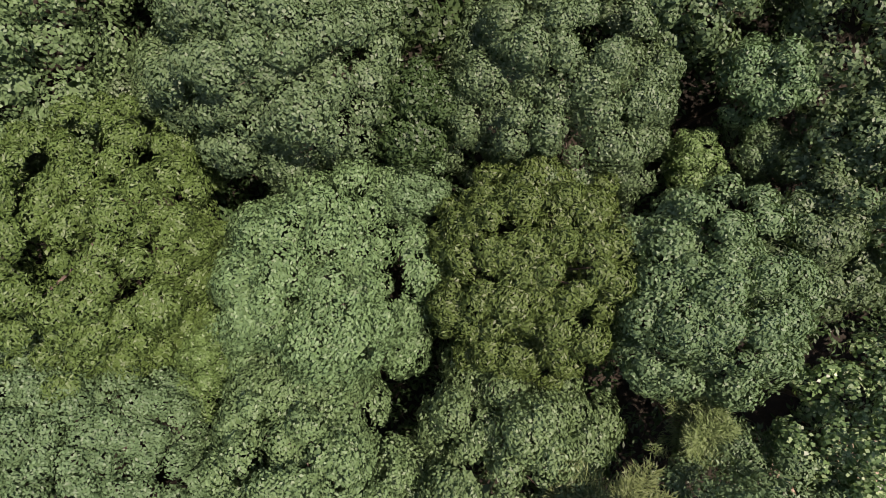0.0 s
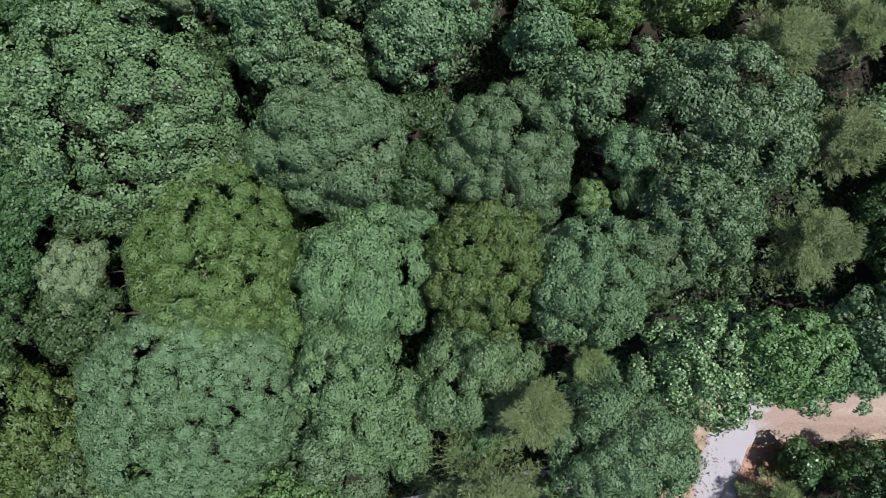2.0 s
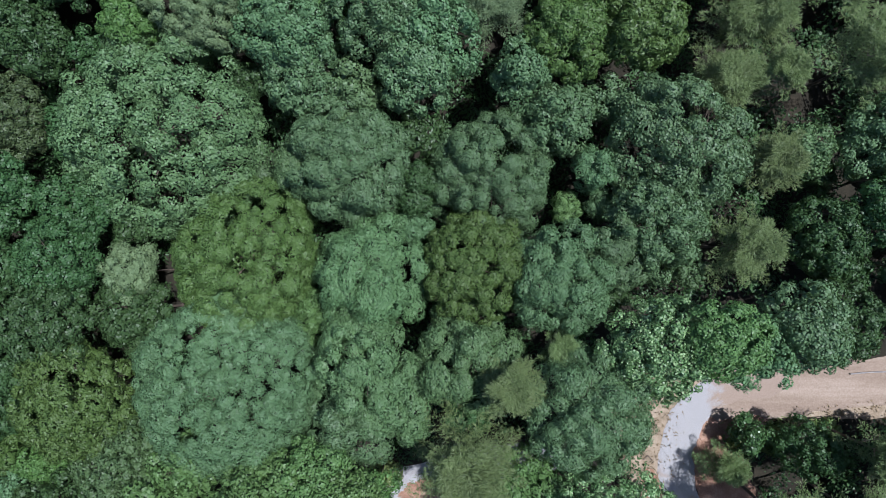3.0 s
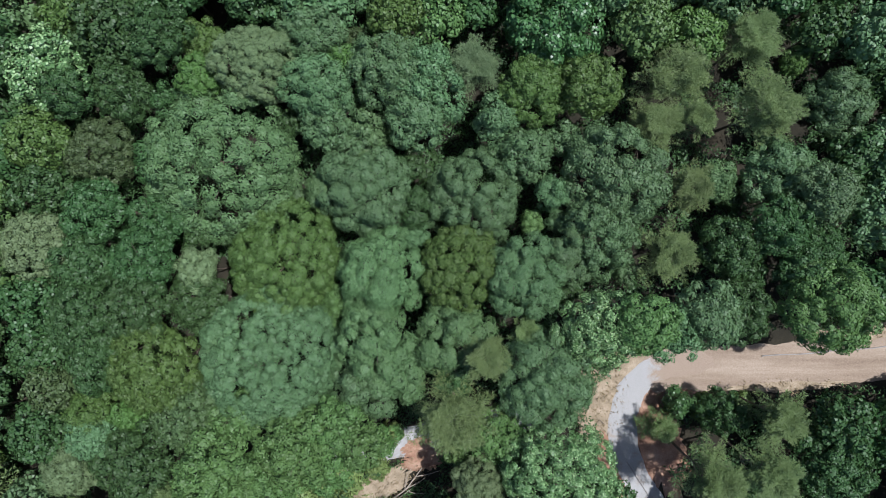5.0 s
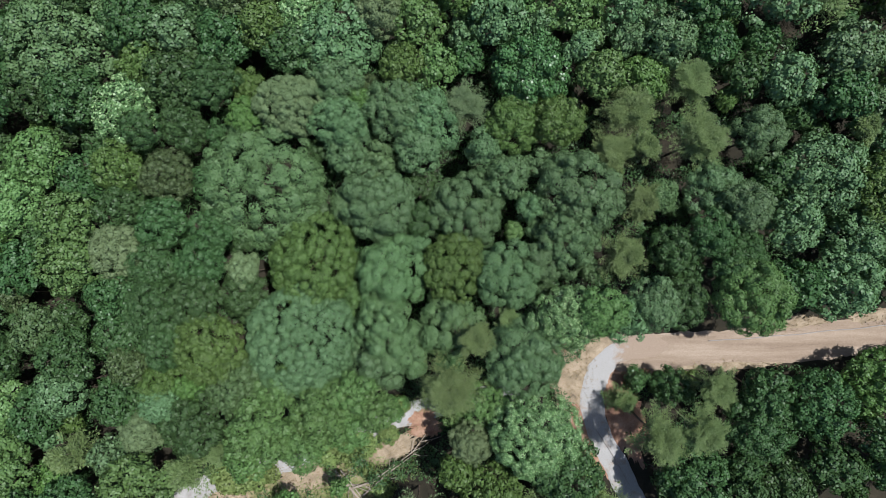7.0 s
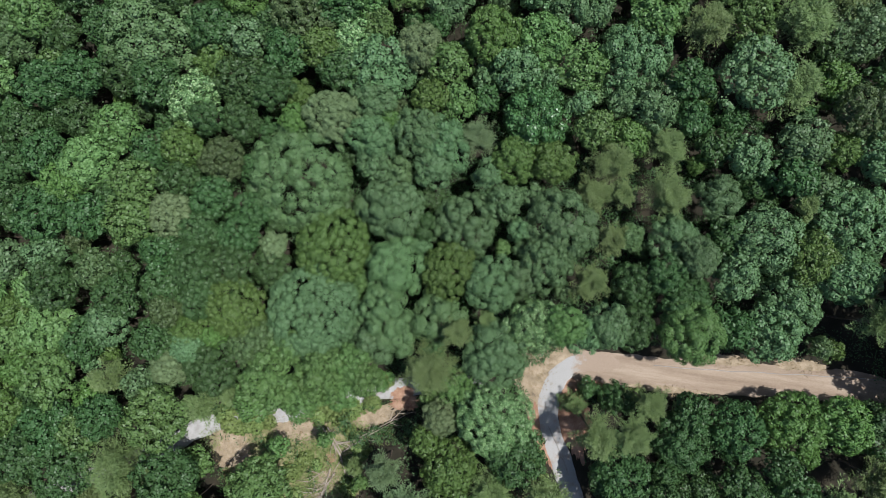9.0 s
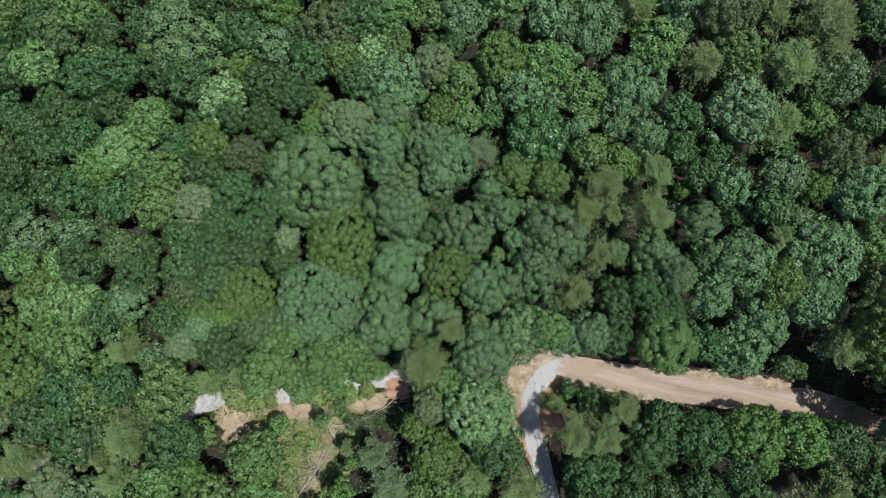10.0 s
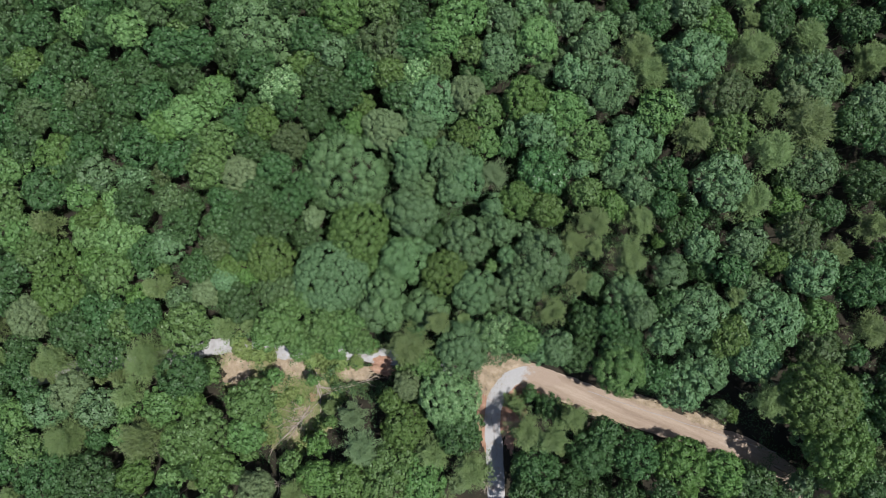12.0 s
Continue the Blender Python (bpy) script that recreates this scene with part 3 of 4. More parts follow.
def tree(kind, x, y, r, low=0.0):
    """One tree: a trunk with limbs and a crown of leaves, r its crown's radius."""
    name, shape, material, label = KINDS[kind]
    size = min(SIZES, key=lambda s: abs(math.log(s / r)))
    near = abs(x) < 12.5 + 0.5 * r and -10.5 - 0.5 * r < y < 7 + 0.5 * r
    mid = abs(x - 2) < 33 and abs(y + 1) < 20
    detail = "near" if near else "mid" if mid else "far"
    high = (10.6 + 0.4 * (r - 3) + pick.uniform(-1.3, 1.3) * (1.5 if x > 24 else 0.8)) * (1 - low) * min(1, 0.42 + 0.27 * r)
    rounded = 0.6 if kind in ("dark", "green", "silver", "brown") and x < 10 else 0.78
    deep = (rounded * size + 0.7) * r / size if shape == "dome" else 1.3 * r
    base = tagged(new(name), label, "tree", kind + " trees of the forest")
    base.location = (x, y, 0)
    trunk = new("trunk", TRUNKS[pick.randrange(4)])
    trunk.parent = base
    trunk.matrix_basis = pose(0, 0, 0, 0, 0, pick.uniform(0, 360)) @ Matrix.Diagonal((max(0.2, r / 5.6), max(0.2, r / 5.6), (high - 0.66 * deep) / 9.6, 1))
    crown = new("crown", crown_mesh(shape, kind, size, detail, pick.randrange(2), rounded))
    crown.parent = base
    crown.matrix_basis = pose(0, 0, high - deep, pick.uniform(-5, 5), pick.uniform(-5, 5), pick.uniform(0, 360)) @ Matrix.Diagonal((r / size * pick.uniform(0.9, 1.08), r / size * pick.uniform(0.9, 1.08), r / size, 1))
    crown.material_slots[0].link = "OBJECT"
    crown.material_slots[0].material = material
    STANDING.append((x, y, r))
    return base


def blue_oak(x, y, r, low=0.0): tree("blue", x, y, r, low)
def mint_oak(x, y, r, low=0.0): tree("mint", x, y, r, low)
def silver_oak(x, y, r, low=0.0): tree("silver", x, y, r, low)
def green_oak(x, y, r, low=0.0): tree("green", x, y, r, low)
def dark_oak(x, y, r, low=0.0): tree("dark", x, y, r, low)
def olive_tree(x, y, r, low=0.0): tree("olive", x, y, r, low)
def yellow_oak(x, y, r, low=0.0): tree("yellow", x, y, r, low)
def lime_tree(x, y, r, low=0.0): tree("lime", x, y, r, low)
def brown_oak(x, y, r, low=0.0): tree("brown", x, y, r, low)
def blossom_tree(x, y, r, low=0.0): tree("blossom", x, y, r, low)
def glossy_tree(x, y, r, low=0.0): tree("glossy", x, y, r, low)
def pine(x, y, r, low=0.0): tree("pine", x, y, r, low)
def pale_pine(x, y, r, low=0.0): tree("pale_pine", x, y, r, low)
def withered_sapling(x, y, r, low=0.0): tree("rust", x, y, r, low)
def dry_tree(x, y, r, low=0.0): tree("dry", x, y, r, low)


blossom_tree(-33.0, 16.2, 3.5)
dark_oak(-27.0, 19.3, 3.3)
dark_oak(-22.9, 18.8, 2.8)
dark_oak(-26.5, 14.3, 2.6)
dark_oak(-30.3, 13.8, 2.1)
olive_tree(-19.8, 18.8, 1.8)
olive_tree(-19.5, 15.2, 1.8)
dry_tree(-14.5, 16.4, 3.4)
blue_oak(-9.7, 18.7, 2.9)
brown_oak(-6.4, 18.7, 1.3)
olive_tree(-2.6, 20.1, 2.4)
green_oak(0.9, 20.1, 2.3)
blue_oak(-9.2, 14.2, 2.9)
olive_tree(-7.3, 16.6, 1.7)
blue_oak(-3.5, 15.8, 3.5)
blue_oak(0.0, 14.9, 3.3)
mint_oak(-18.1, 8.1, 6.8)
blue_oak(-8.3, 11.8, 2.9)
mint_oak(-5.4, 10.4, 2.1)
blue_oak(-0.9, 11.6, 2.4)
blue_oak(-5.4, 6.1, 3.7)
brown_oak(-5.7, 8.3, 1.0)
mint_oak(-9.0, 5.7, 1.5)
olive_tree(-33.2, 9.8, 2.8)
brown_oak(-27.9, 8.8, 2.9)
dark_oak(-33.2, 5.4, 2.8)
dark_oak(-28.4, 4.0, 2.6)
dark_oak(-22.9, 3.1, 2.4)
yellow_oak(-12.3, -0.3, 4.9)
dry_tree(-33.2, 0.7, 2.8)
blue_oak(-1.2, 1.9, 1.3)
mint_oak(-4.1, -1.7, 4.0)
olive_tree(2.9, -0.9, 3.4)
mint_oak(-4.5, -7.3, 3.3)
blue_oak(-5.4, -11.1, 2.7)
mint_oak(2.2, -6.8, 3.4)
mint_oak(-2.3, -9.5, 2.6)
silver_oak(-13.5, -8.8, 5.8)
olive_tree(-23.1, -9.6, 3.7)
dark_oak(-24.5, -4.1, 2.8)
dark_oak(-19.7, -4.1, 2.5)
dark_oak(-28.9, -5.1, 2.8)
dark_oak(-33.2, -4.1, 3.2)
dark_oak(-33.2, -8.2, 2.8)
dark_oak(-24.1, -0.3, 2.8)
dry_tree(-19.7, -1.2, 1.7)
brown_oak(-20.2, -13.6, 3.1)
olive_tree(-28.9, -13.2, 2.5)
brown_oak(-32.3, -11.3, 2.3)
dark_oak(-33.7, -15.1, 2.8)
silver_oak(-28.6, -15.6, 2.0)
dry_tree(-30.8, -18.4, 2.2)
dark_oak(-25.0, -17.9, 3.3)
green_oak(-17.8, -17.9, 3.3)
green_oak(-11.1, -15.9, 3.3)
green_oak(-7.8, -14.2, 2.4)
green_oak(-13.5, -19.5, 2.8)
dark_oak(-28.9, -0.8, 2.6)
dark_oak(-27.9, -8.9, 2.4)
green_oak(-15.9, -13.6, 2.1)
pale_pine(3.9, 16.2, 2.9)
olive_tree(9.0, 13.9, 2.8)
olive_tree(13.6, 14.4, 2.7)
glossy_tree(10.8, 19.8, 4.5)
green_oak(18.1, 19.0, 2.5)
olive_tree(22.7, 19.0, 2.4)
pine(21.3, 15.3, 3.3)
pine(27.4, 18.5, 3.1)
pine(27.9, 12.2, 3.4)
pine(19.5, 11.1, 3.1)
pine(22.4, 5.9, 2.3)
pine(20.4, 0.3, 2.9)
pine(22.7, 11.5, 1.9)
mint_oak(24.8, 6.8, 1.6)
blue_oak(16.2, 6.8, 4.3)
blue_oak(12.0, 10.1, 1.5)
blue_oak(8.3, 8.7, 2.5)
blue_oak(4.0, 5.2, 4.2)
blue_oak(14.4, 1.9, 3.6)
lime_tree(9.4, 3.0, 1.0, 0.1)
blue_oak(8.3, -1.6, 3.4)
blue_oak(12.0, -0.2, 1.9)
blue_oak(10.8, 5.3, 1.5)
blue_oak(11.7, 3.2, 1.3)
pine(4.9, -8.2, 2.2, -0.15)
pine(8.4, -6.2, 1.7, -0.15)
blue_oak(10.0, -10.3, 3.8, -0.12)
pine(2.2, -13.6, 4.0, -0.1)
blossom_tree(14.2, -6.1, 3.3, -0.2)
green_oak(17.6, -5.3, 2.3, -0.2)
blue_oak(20.3, -6.2, 2.2, -0.2)
blue_oak(22.9, -4.7, 2.7, -0.15)
dark_oak(26.4, -4.6, 2.4)
dark_oak(25.6, 0.7, 2.6)
blue_oak(29.7, 7.3, 2.9)
blue_oak(32.3, 5.2, 2.7)
dark_oak(29.3, 2.6, 2.5)
blue_oak(34.8, 12.9, 2.8)
blue_oak(37.6, 3.6, 2.8)
dark_oak(36.6, 8.2, 2.5)
dark_oak(33.0, 0.7, 2.8)
olive_tree(32.0, 17.1, 1.3)
dark_oak(33.4, 19.4, 2.1)
blue_oak(37.1, 18.5, 2.5)
green_oak(33.0, -4.2, 3.9)
blossom_tree(11.2, -18.3, 4.5, -0.1)
dry_tree(4.5, -19.3, 2.2)
glossy_tree(23.3, -13.5, 1.2, 0.5)
pine(21.6, -15.9, 1.9, 0.55)
dark_oak(26.6, -14.1, 2.1, 0.45)
pine(23.2, -17.8, 3.3, -0.2)
pine(29.8, -13.5, 2.9)
pine(27.5, -17.0, 2.9, -0.1)
# dark leaves on these two put the grove's shadow into their colour
dark_oak(35.1, -13.9, 2.5)
dark_oak(34.4, -17.9, 3.4)
dark_oak(2.2, -11.1, 1.4)
dark_oak(31.1, -1.1, 2.0)
dark_oak(27.6, -1.1, 1.9)
lime_tree(-59.5, 15.0, 3.1)
lime_tree(-44.8, 6.1, 3.5)
mint_oak(-40.1, 23.8, 5.8)
lime_tree(-52.1, -18.1, 2.3)
lime_tree(-47.5, -16.1, 3.7)
lime_tree(-50.6, -11.3, 2.1)
olive_tree(-53.3, -27.8, 5.2)
pine(-49.0, -38.2, 3.7)
pine(-35.2, -32.2, 5.1)
dark_oak(-43.0, -33.6, 4.2)
dark_oak(-28.6, -31.8, 4.0)
lime_tree(-34.8, -45.2, 1.5)
lime_tree(-24.7, -47.7, 2.1)
pine(-30.7, -43.2, 4.9)
pine(-42.2, -48.7, 4.4)
green_oak(-17.2, -31.5, 3.7)
green_oak(-16.0, -36.6, 3.0)
green_oak(-22.2, -38.0, 3.5)
green_oak(-31.0, -24.6, 3.8)
green_oak(-26.6, -31.0, 1.9, 0.35)
green_oak(-16.2, -27.4, 1.3, 0.35)
blossom_tree(-13.8, 26.6, 2.9)
brown_oak(-20.1, 28.9, 3.7)
blue_oak(-9.8, 22.9, 4.4)
dry_tree(-5.0, 26.4, 3.0)
lime_tree(2.0, 38.2, 3.7)
blue_oak(-2.5, 34.1, 3.5)
olive_tree(3.9, 29.0, 3.7)
green_oak(10.3, 29.7, 3.5)
green_oak(-10.5, 38.2, 4.0)
green_oak(-12.0, 32.7, 3.1)
pine(17.2, 42.6, 3.5)
pine(20.1, 40.0, 3.7)
blue_oak(14.4, 35.7, 4.5)
blue_oak(25.6, 44.6, 4.2)
pine(33.6, 48.8, 4.8)
pine(40.3, 53.9, 3.7)
pine(50.6, 55.2, 3.9)
blue_oak(43.4, 49.5, 5.4)
dry_tree(41.8, 45.5, 1.7)
brown_oak(32.1, 41.1, 3.7)
green_oak(24.0, 34.9, 3.3)
pine(29.7, 33.4, 3.5)
green_oak(34.6, 36.2, 3.9)
pine(41.3, 35.4, 4.0)
pine(45.3, 41.3, 4.9)
blue_oak(36.4, 28.2, 4.0)
blue_oak(21.9, 28.8, 5.1)
blue_oak(48.9, 36.7, 4.5)
pine(41.5, 28.0, 3.7)
blue_oak(53.4, 20.9, 4.0)
olive_tree(48.1, 20.5, 2.3)
brown_oak(49.8, 25.4, 3.1)
blue_oak(40.7, 8.5, 4.2)
blue_oak(51.4, 12.2, 5.1)
pine(53.9, 0.5, 3.6, -0.3)
olive_tree(59.2, 3.8, 5.1, -0.35)
olive_tree(64.4, -2.4, 4.7, -0.4)
green_oak(69.8, -4.0, 3.7)
blue_oak(43.4, -2.7, 4.1)
blue_oak(45.8, 1.5, 4.4)
# dark oaks again carry the grove's shadow in their leaf colour
dark_oak(40.6, -15.2, 3.8)
olive_tree(48.0, -13.8, 4.2)
olive_tree(54.2, -12.5, 3.4)
dark_oak(59.2, -12.6, 3.4)
dark_oak(27.6, -23.1, 3.5)
pale_pine(-1.6, -26.8, 3.0)
green_oak(7.6, -33.4, 4.9)
pale_pine(1.8, -30.8, 3.5)
pine(11.9, -26.8, 3.6)
yellow_oak(-2.8, -38.0, 3.0)
pine(18.6, -27.1, 3.5)
green_oak(12.3, -32.2, 3.8)
yellow_oak(6.6, -25.4, 3.6)
dark_oak(14.1, -22.1, 3.5)
dry_tree(-11.0, -43.5, 3.1)
dark_oak(-43.0, -55.8, 5.2)
dark_oak(-35.5, -52.4, 4.4)
pine(-5.3, -41.0, 2.6)
olive_tree(-4.8, -33.2, 1.7)
green_oak(-9.9, -25.0, 1.0)
green_oak(-12.6, -18.4, 2.4)
green_oak(-8.7, -17.7, 2.4)
green_oak(-5.4, -15.7, 2.1)
green_oak(-15.8, -19.3, 2.1)
green_oak(-19.1, -21.2, 2.0)
withered_sapling(-3.1, 2.8, 0.5, 0.5)
withered_sapling(-1.1, -4.5, 0.3, 0.5)

green_oak(5.8, -15.3, 2.3)
green_oak(3.0, -16.4, 1.8, 0.1)
dark_oak(8.2, -16.0, 1.6, 0.1)
green_oak(-4.0, -16.3, 1.6)
brown_oak(-16.3, 1.5, 1.2, 0.3)
dark_oak(-53.2, -42.0, 2.8)
dark_oak(-56.2, -44.6, 2.7)
pine(-50.4, -40.2, 2.4)
# tall trees that shade the far end of the dirt track, and the gravel track further down
dark_oak(27.2, -27.4, 2.5, -0.2)
dark_oak(29.6, -32.6, 2.7, -0.2)
dark_oak(25.6, -24.2, 1.8, -0.1)
green_oak(61.2, -1.0, 3.0, -0.35)
olive_tree(65.9, -2.9, 3.2, -0.35)
dark_oak(56.4, 0.7, 2.6, -0.35)
dark_oak(69.6, -5.3, 3.0, -0.35)

# ---- the forest between and beyond ----
ROADS = [([q for q in smooth_line(EAST, 2) if q.x < 60], 2.5), ([q + Vector((0, 1.2, 0)) for q in smooth_line(EAST, 2) if 28 < q.x < 57], 2.6), (smooth_line(SOUTH, 2), 2.8), (smooth_line(WEST, 2), 0.4)]
GAPS = [(1.6, 9.6, 1.9), (-16.3, 1.5, 1.3), (24.4, -17.6, 2.8), (24.0, -20.5, 2.0)]
OPEN_GROUND = [(-0.8, -20.2, 2.4), (-3.6, -22.0, 2.0), (-10.4, -23.4, 2.0), (-6.5, -23.0, 1.8), (-23.3, -30.4, 3.0), (-16.2, -25.9, 2.2), (-13.2, -25.6, 2.0), (-18.7, -26.5, 1.5), (-5.6, -22.8, 1.8), (-2.0, -21.4, 1.6), (-9.0, -27.3, 2.4), (-9.8, -31.4, 2.4), (-10.4, -35.4, 2.2), (-11.6, -39.0, 2.0), (-13.9, -32.4, 2.2), (-7.6, -29.9, 1.9), (-14.2, -36.4, 1.6), (-7.6, -35.4, 1.6), (-12.2, -28.7, 2.0), (16.5, -13.7, 2.8), (51.7, -6.3, 1.7), (40.6, -7.5, 1.5), (22.0, -18.1, 2.4), (23.6, -22.2, 2.2), (-23.6, -25.4, 1.7), (-26.6, -28.0, 1.2)]


def is_open(x, y, r):
    if any((x - a) ** 2 + (y - b) ** 2 < (c + 0.7 * r) ** 2 for a, b, c in OPEN_GROUND):
        return True
    return any((x - q.x) ** 2 + (y - q.y) ** 2 < (w + 0.8 * r) ** 2 for line, w in ROADS for q in line)


def in_view(x, y, more=5.0):
    """The quarter of the forest that the flight overlooks."""
    a = radians(21.3)
    u, v = (x + 2.8) * math.cos(a) + (y - 5.5) * math.sin(a), -(x + 2.8) * math.sin(a) + (y - 5.5) * math.cos(a)
    return abs(u) < 74 + more and abs(v) < 42 + more


def mixture(x, y):
    if x > 24:
        # more dark kinds east: their colour stands in for deeper shadow there
        return pick.choices(("blue", "dark", "pine", "green", "olive", "brown"), (13, 52, 22, 3, 6, 4))[0]
    if y < -16 and -22 < x < 16:
        return pick.choices(("green", "yellow", "pine", "dry", "lime"), (26, 24, 26, 12, 12))[0]
    if y < -16:
        return pick.choices(("green", "dark", "pine", "dry", "olive", "blue"), (18, 38, 20, 8, 10, 6))[0]
    if x < -14:
        return pick.choices(("dark", "green", "blue", "olive", "brown"), (66, 12, 6, 9, 7))[0]
    return pick.choices(("blue", "green", "dark", "olive", "mint"), (40, 20, 24, 10, 6))[0]


def fill(tries, lowest, highest, close, low):
    for _ in range(tries):
        x, y, r = pick.uniform(-105, 95), pick.uniform(-75, 80), pick.uniform(lowest, highest)
        if in_view(x, y) and not is_open(x, y, r) and all((x - a) ** 2 + (y - b) ** 2 > (c + 0.8 * r) ** 2 for a, b, c in GAPS) and all((x - a) ** 2 + (y - b) ** 2 > (close * (0.9 if x < -14 else 1) * (r + c)) ** 2 for a, b, c in STANDING):
            tree(mixture(x, y), x, y, r, low)


fill(14000, 2.5, 3.6, 0.76, 0.0)
fill(9000, 1.6, 2.4, 0.78, 0.04)
fill(5000, 1.1, 1.5, 0.82, 0.1)


def far_woods():
    """The same forest further out, all round."""
    looks = [dome_leaves(3.2, "coarse", 500 + k, 1.0) for k in range(4)]
    all_leaves, spots = [], []
    for _ in range(6000):
        x, y, s = pick.uniform(-140, 135), pick.uniform(-115, 120), pick.uniform(0.75, 1.35)
        if in_view(x, y, 8.5) or is_open(x, y, 3 * s) or any((x - a) ** 2 + (y - b) ** 2 < (2.6 * (s + c)) ** 2 for a, b, c in spots):
            continue
        spots.append((x, y, s))
        a, v = pick.uniform(0, 6.3), looks[len(spots) % 4]
        turn = np.array([[math.cos(a), math.sin(a), 0], [-math.sin(a), math.cos(a), 0], [0, 0, 1]])
        all_leaves.append((v * 1.12) @ turn * s + np.array([x, y, 10.4 - 2.7 * s + pick.uniform(-0.8, 0.8)]))
    me = quads("far_woods", np.concatenate(all_leaves))
    me.materials.append(DARK)
    tagged(new("far_woods", me), "dark green broadleaf forest further off", "forest", kind="stuff")


far_woods()


def undergrowth():
    """Dark shrubs and saplings between the trunks, not to be told apart."""
    r = np.random.default_rng(21)
    spots = r.uniform((-100, -70), (90, 78), (330000, 2))
    a = radians(21.3)
    u, v = (spots[:, 0] + 2.8) * math.cos(a) + (spots[:, 1] - 5.5) * math.sin(a), -(spots[:, 0] + 2.8) * math.sin(a) + (spots[:, 1] - 5.5) * math.cos(a)
    spots = spots[(abs(u) < 76) & (abs(v) < 44)]
    spots = np.concatenate([spots, r.uniform((-42, -26), (42, 26), (150000, 2))])
    for x, y, c in STANDING:
        if c > 1.3:
            spots = spots[(spots[:, 0] - x) ** 2 + (spots[:, 1] - y) ** 2 > (0.6 * c) ** 2]
    for x, y, c in OPEN_GROUND:
        spots = spots[(spots[:, 0] - x) ** 2 + (spots[:, 1] - y) ** 2 > (0.75 * c) ** 2]
    for line, w in ROADS:
        for q in line:
            spots = spots[(spots[:, 0] - q.x) ** 2 + (spots[:, 1] - q.y) ** 2 > max(w, 1.7) ** 2]
    at = np.concatenate([spots, np.zeros((len(spots), 1))], 1)
    hill = np.clip(np.sin(at[:, 0] * 1.3) * np.sin(at[:, 1] * 1.1 + 1) + 0.3, 0, 1)
    at[:, 2] = r.uniform(0.05, 0.9, len(at)) + 3.6 * hill * r.uniform(0.3, 1, len(at))
    v = blades(at, r.normal(size=at.shape) * np.array([1, 1, 0.5]), np.array([0, 0, 1.0]) + r.normal(size=at.shape) * 0.5, r.uniform(0.2, 0.42, len(at)), r.uniform(0.1, 0.2, len(at)))
    me = quads("undergrowth", v)
    me.materials.append(DARK)
    tagged(new("undergrowth", me), "dark shrubs and ferns on the shaded forest floor", "undergrowth", kind="stuff")


undergrowth()

# ---- low growth, deadwood and small things by the tracks ----
def shrub(x, y, r):
    tree("shrub", x, y, r, 0.82)


shrub(-18.5, -31.2, 1.5)
shrub(-24.3, -26.3, 1.7)
shrub(-25.4, -25.2, 1.6)
shrub(-3.9, -17.2, 1.2)
shrub(-28.9, -33.0, 1.5)
shrub(-20.6, -35.2, 1.6)
shrub(-17.6, -40.6, 1.5)
shrub(-21.3, -26.2, 1.4)
shrub(-22.9, -26.9, 1.0)
shrub(-19.3, -25.3, 1.3)
shrub(-12.3, -23.3, 1.6)
shrub(-9.7, -22.8, 1.8)
shrub(-7.7, -21.8, 1.5)
shrub(-11.7, -21.8, 1.6)
shrub(-5.2, -20.6, 1.3)
shrub(-17.7, -32.8, 1.1)
shrub(-7.6, -24.9, 0.9)
shrub(-13.3, -29.9, 1.2)
shrub(-11.6, -30.3, 0.8)
shrub(-20.3, -25.7, 1.0)
shrub(-6.8, -32.4, 1.3)
shrub(-7.2, -35.6, 1.4)
shrub(-14.9, -31.8, 1.3)
shrub(-13.9, -34.8, 1.0)
shrub(-7.0, -29.3, 1.2)
shrub(-5.8, -27.3, 1.3)
shrub(-16.3, -36.0, 1.4)
shrub(-8.2, -38.0, 1.2)
shrub(-14.0, -38.1, 1.3)
shrub(26.2, -14.7, 1.2)
shrub(23.3, -14.5, 0.8)
shrub(30.2, -13.9, 0.9)
shrub(17.7, -24.2, 1.2)
shrub(19.6, -27.7, 1.0)


def bent_limb(bm, points, r0, r1):
    n = len(points) - 1
    for i, (a, b) in enumerate(zip(points, points[1:])):
        limb(bm, a, b, r0 + (r1 - r0) * i / n, r0 + (r1 - r0) * (i + 1) / n, 7)


def fallen_tree(points, r0, r1, twigs, seed, label):
    """A bare trunk lying on the ground, with its broken branches."""
    r = random.Random(seed)
    base = tagged(new("fallen_tree"), label, "fallen tree", "fallen trees in the clearing")
    x0, y0, _ = points[0]
    base.location = (x0, y0, 0)
    p = [Vector((x - x0, y - y0, z)) for x, y, z in points]
    bm = bmesh.new()
    bent_limb(bm, p, r0, r1)
    part("trunk", bm, DEADWOOD, base)
    for _ in range(twigs):
        k = r.randrange(len(p) - 1)
        a = p[k].lerp(p[k + 1], r.random())
        way = (p[k + 1] - p[k]).normalized()
        side = Vector((-way.y, way.x, 0)) * r.choice((-1, 1))
        b = a + way * r.uniform(0.5, 1.4) + side * r.uniform(0.3, 1.3) + Vector((0, 0, r.uniform(0.0, 0.5)))
        c = b + way * r.uniform(0.3, 0.8) + side * r.uniform(0.0, 0.5)
        bm = bmesh.new()
        bent_limb(bm, [a, b, c], 0.05, 0.015)
        part("branch", bm, DEADWOOD, base)


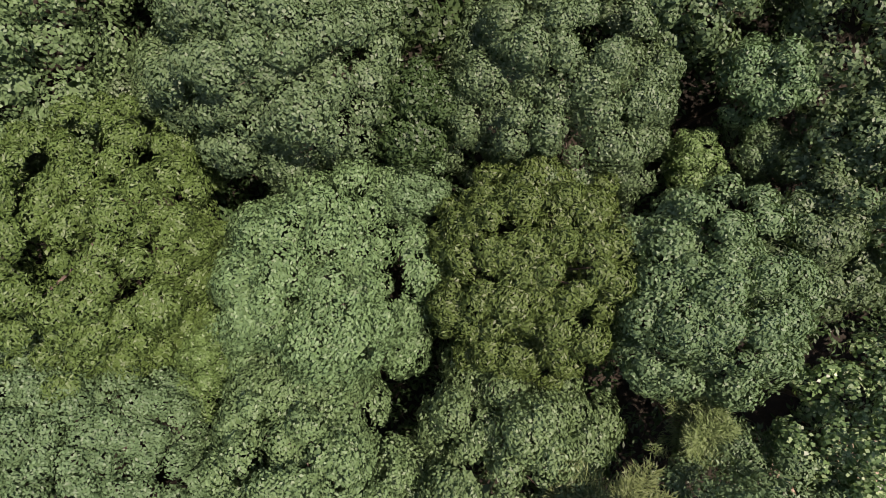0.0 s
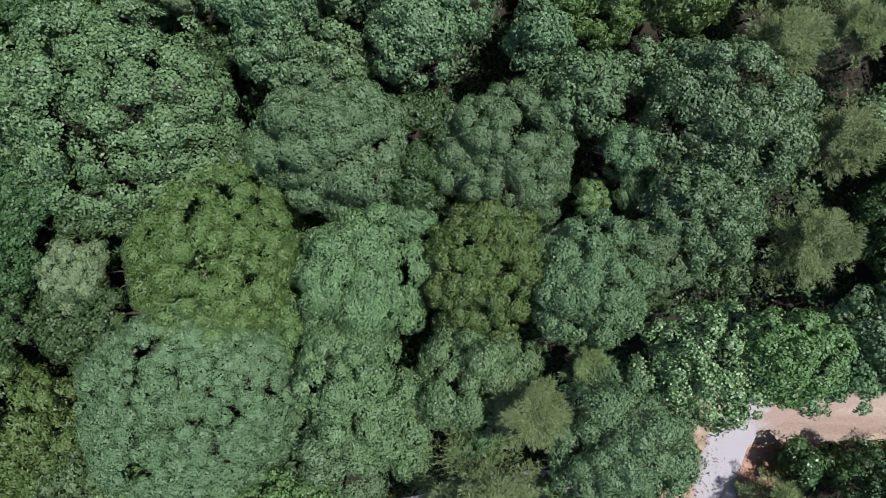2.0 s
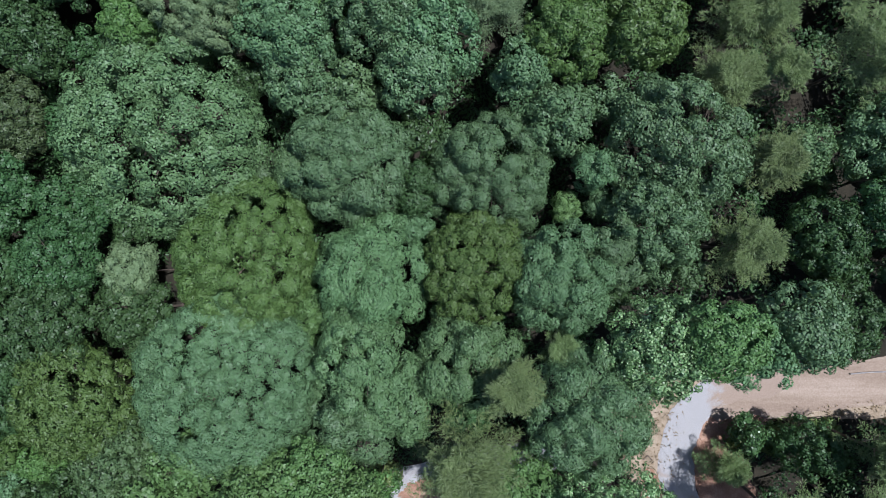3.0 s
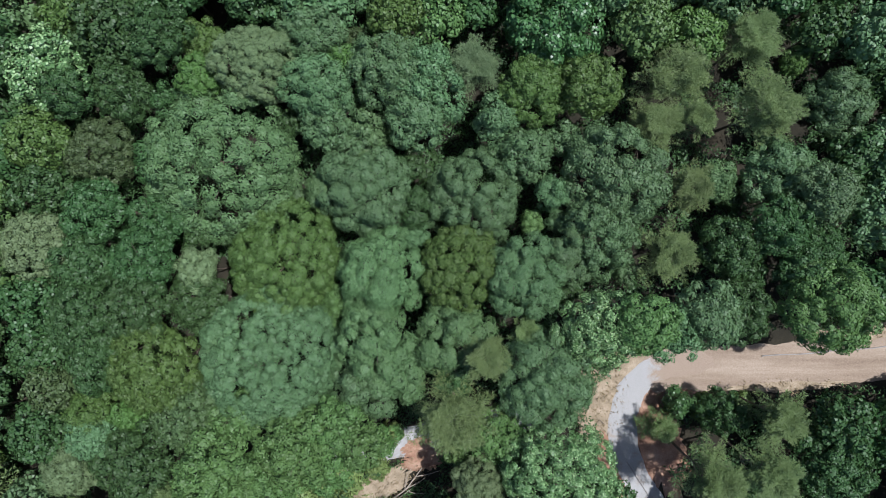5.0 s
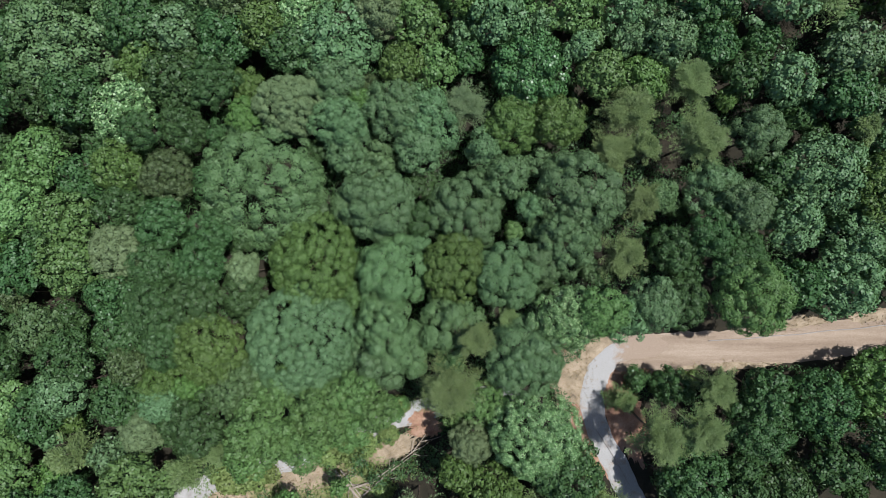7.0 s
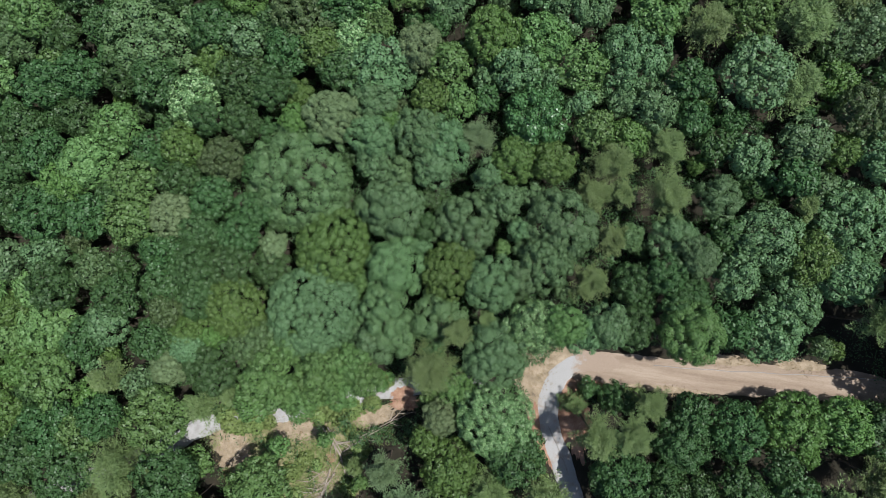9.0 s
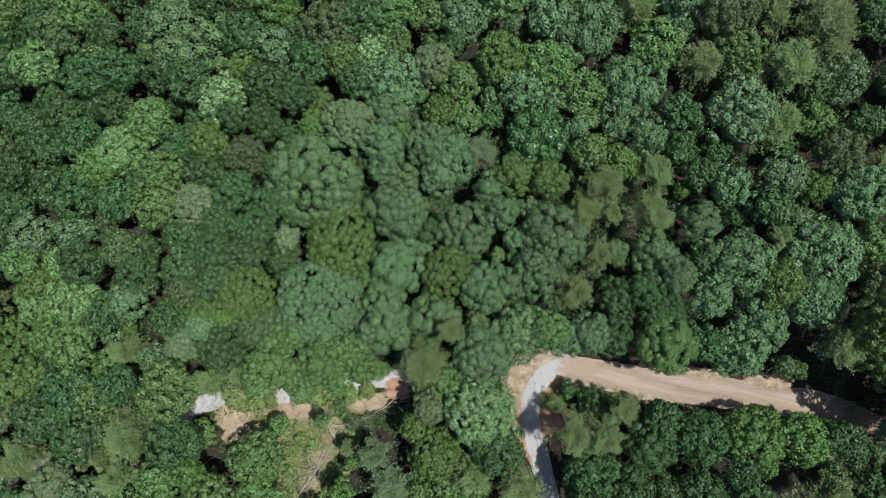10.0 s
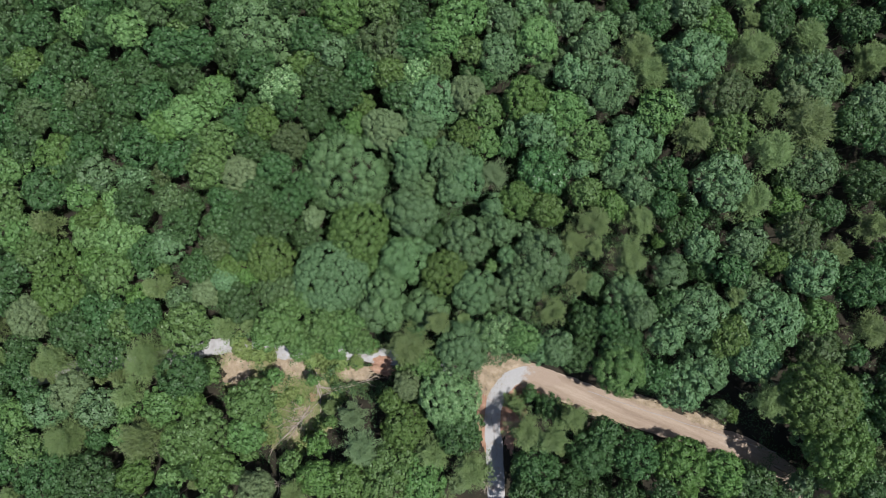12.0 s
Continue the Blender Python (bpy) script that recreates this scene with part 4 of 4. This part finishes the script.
fallen_tree([(-11.5, -25.0, 0.3), (-8.5, -28.4, 0.35), (-7.5, -30.8, 0.2)], 0.17, 0.09, 5, 1, "thick bleached fallen trunk lying across the clearing")
fallen_tree([(-10.9, -24.9, 0.25), (-8.2, -28.3, 0.3)], 0.11, 0.06, 3, 2, "bleached fallen trunk lying beside a thicker one")
fallen_tree([(-9.5, -27.0, 0.5), (-7.1, -26.2, 0.5), (-2.3, -22.7, 0.45), (-0.8, -20.7, 0.3)], 0.12, 0.04, 7, 3, "long pale fallen tree with broken branches")
fallen_tree([(-8.2, -27.9, 0.4), (-5.1, -25.1, 0.5), (-1.4, -22.4, 0.4)], 0.11, 0.04, 6, 4, "long pale fallen tree with broken branches")
fallen_tree([(-9.6, -30.4, 0.3), (-10.2, -34.4, 0.4), (-11.0, -38.5, 0.3)], 0.12, 0.04, 6, 5, "bare fallen tree among dry grass")
fallen_tree([(-9.6, -32.3, 0.45), (-11.2, -36.4, 0.5), (-12.9, -40.4, 0.3)], 0.12, 0.03, 7, 6, "bare fallen tree among dry grass")
fallen_tree([(-9.5, -32.5, 0.5), (-12.6, -34.9, 0.45)], 0.08, 0.03, 4, 7, "bare broken bough on the dry grass")
fallen_tree([(-8.9, -30.9, 0.4), (-12.0, -37.9, 0.6)], 0.09, 0.03, 5, 8, "bare fallen tree among dry grass")
fallen_tree([(-10.5, -31.0, 0.25), (-12.5, -32.9, 0.3)], 0.06, 0.02, 4, 9, "bare broken bough on the dry grass")
fallen_tree([(-24.1, -32.4, 0.2), (-21.4, -28.6, 0.25)], 0.06, 0.03, 2, 10, "thin pale pole lying on dry grass")


def dead_tree(x, y, high, spread, seed):
    """A small bare tree, bleached, with forked branches."""
    r = random.Random(seed)
    base = tagged(new("dead_tree"), "bleached bare dead tree with forked branches", "dead tree", "dead trees by the clearing")
    base.location = (x, y, 0)
    bm = bmesh.new()
    bent_limb(bm, [Vector((0, 0, -0.3)), Vector((0.1, 0.1, high * 0.5)), Vector((0, 0.2, high))], 0.14, 0.05)
    part("trunk", bm, DEADWOOD, base)
    for k in range(13):
        a = Vector((0.05, 0.1, high * r.uniform(0.45, 1.0)))
        t = k * 2.4 + r.uniform(-0.4, 0.4)
        b = a + Vector((math.cos(t), math.sin(t), 0.35)) * spread * r.uniform(0.4, 0.65)
        c = b + Vector((math.cos(t + 0.5), math.sin(t + 0.5), 0.2)) * spread * r.uniform(0.3, 0.5)
        d = b + Vector((math.cos(t - 0.5), math.sin(t - 0.5), 0.3)) * spread * r.uniform(0.25, 0.45)
        bm = bmesh.new()
        bent_limb(bm, [a, b, c], 0.055, 0.018)
        bent_limb(bm, [b, d], 0.035, 0.014)
        part("branch", bm, DEADWOOD, base)


dead_tree(-9.0, -43.5, 4.5, 2.1, 1)
dead_tree(-31.8, -39.8, 5.0, 1.5, 2)
dead_tree(-18.3, -39.7, 5.0, 2.0, 3)
dead_tree(22.4, -29.9, 4.0, 1.6, 4)


def cable(points, label):
    """A thin cable lying slack along a track."""
    line = smooth_line(points, 0.8)
    bm = bmesh.new()
    bent_limb(bm, [Vector((p.x, p.y + 0.05 * math.sin(p.x), 0.16)) for p in line], 0.055, 0.055)
    tagged(part("cable", bm, CABLE), label, "cable")


CABLE = earth_material("weathered_cable", [(0.0, (0.12, 0.11, 0.10)), (1.0, (0.30, 0.28, 0.26))], 2.0, 20.0, 0.2, 0.6)
cable([(32.1, -9.7), (39.6, -9.1), (47.7, -8.3), (55.7, -7.5), (63.8, -6.8)], "thin grey cable lying along the edge of the dirt track")
cable([(19.1, -20.0), (20.1, -21.6), (21.1, -23.1), (22.8, -26.2)], "thin grey cable lying across the gravel track")


def forked_branch():
    bm = bmesh.new()
    bent_limb(bm, [Vector((-0.35, -0.2, 0.08)), Vector((0, 0.15, 0.1)), Vector((0.35, -0.25, 0.08))], 0.05, 0.035)
    ob = tagged(part("broken_branch", bm, BARK), "small dark forked branch lying on dry grass", "branch")
    ob.location = (16.5, -16.1, 0)


forked_branch()
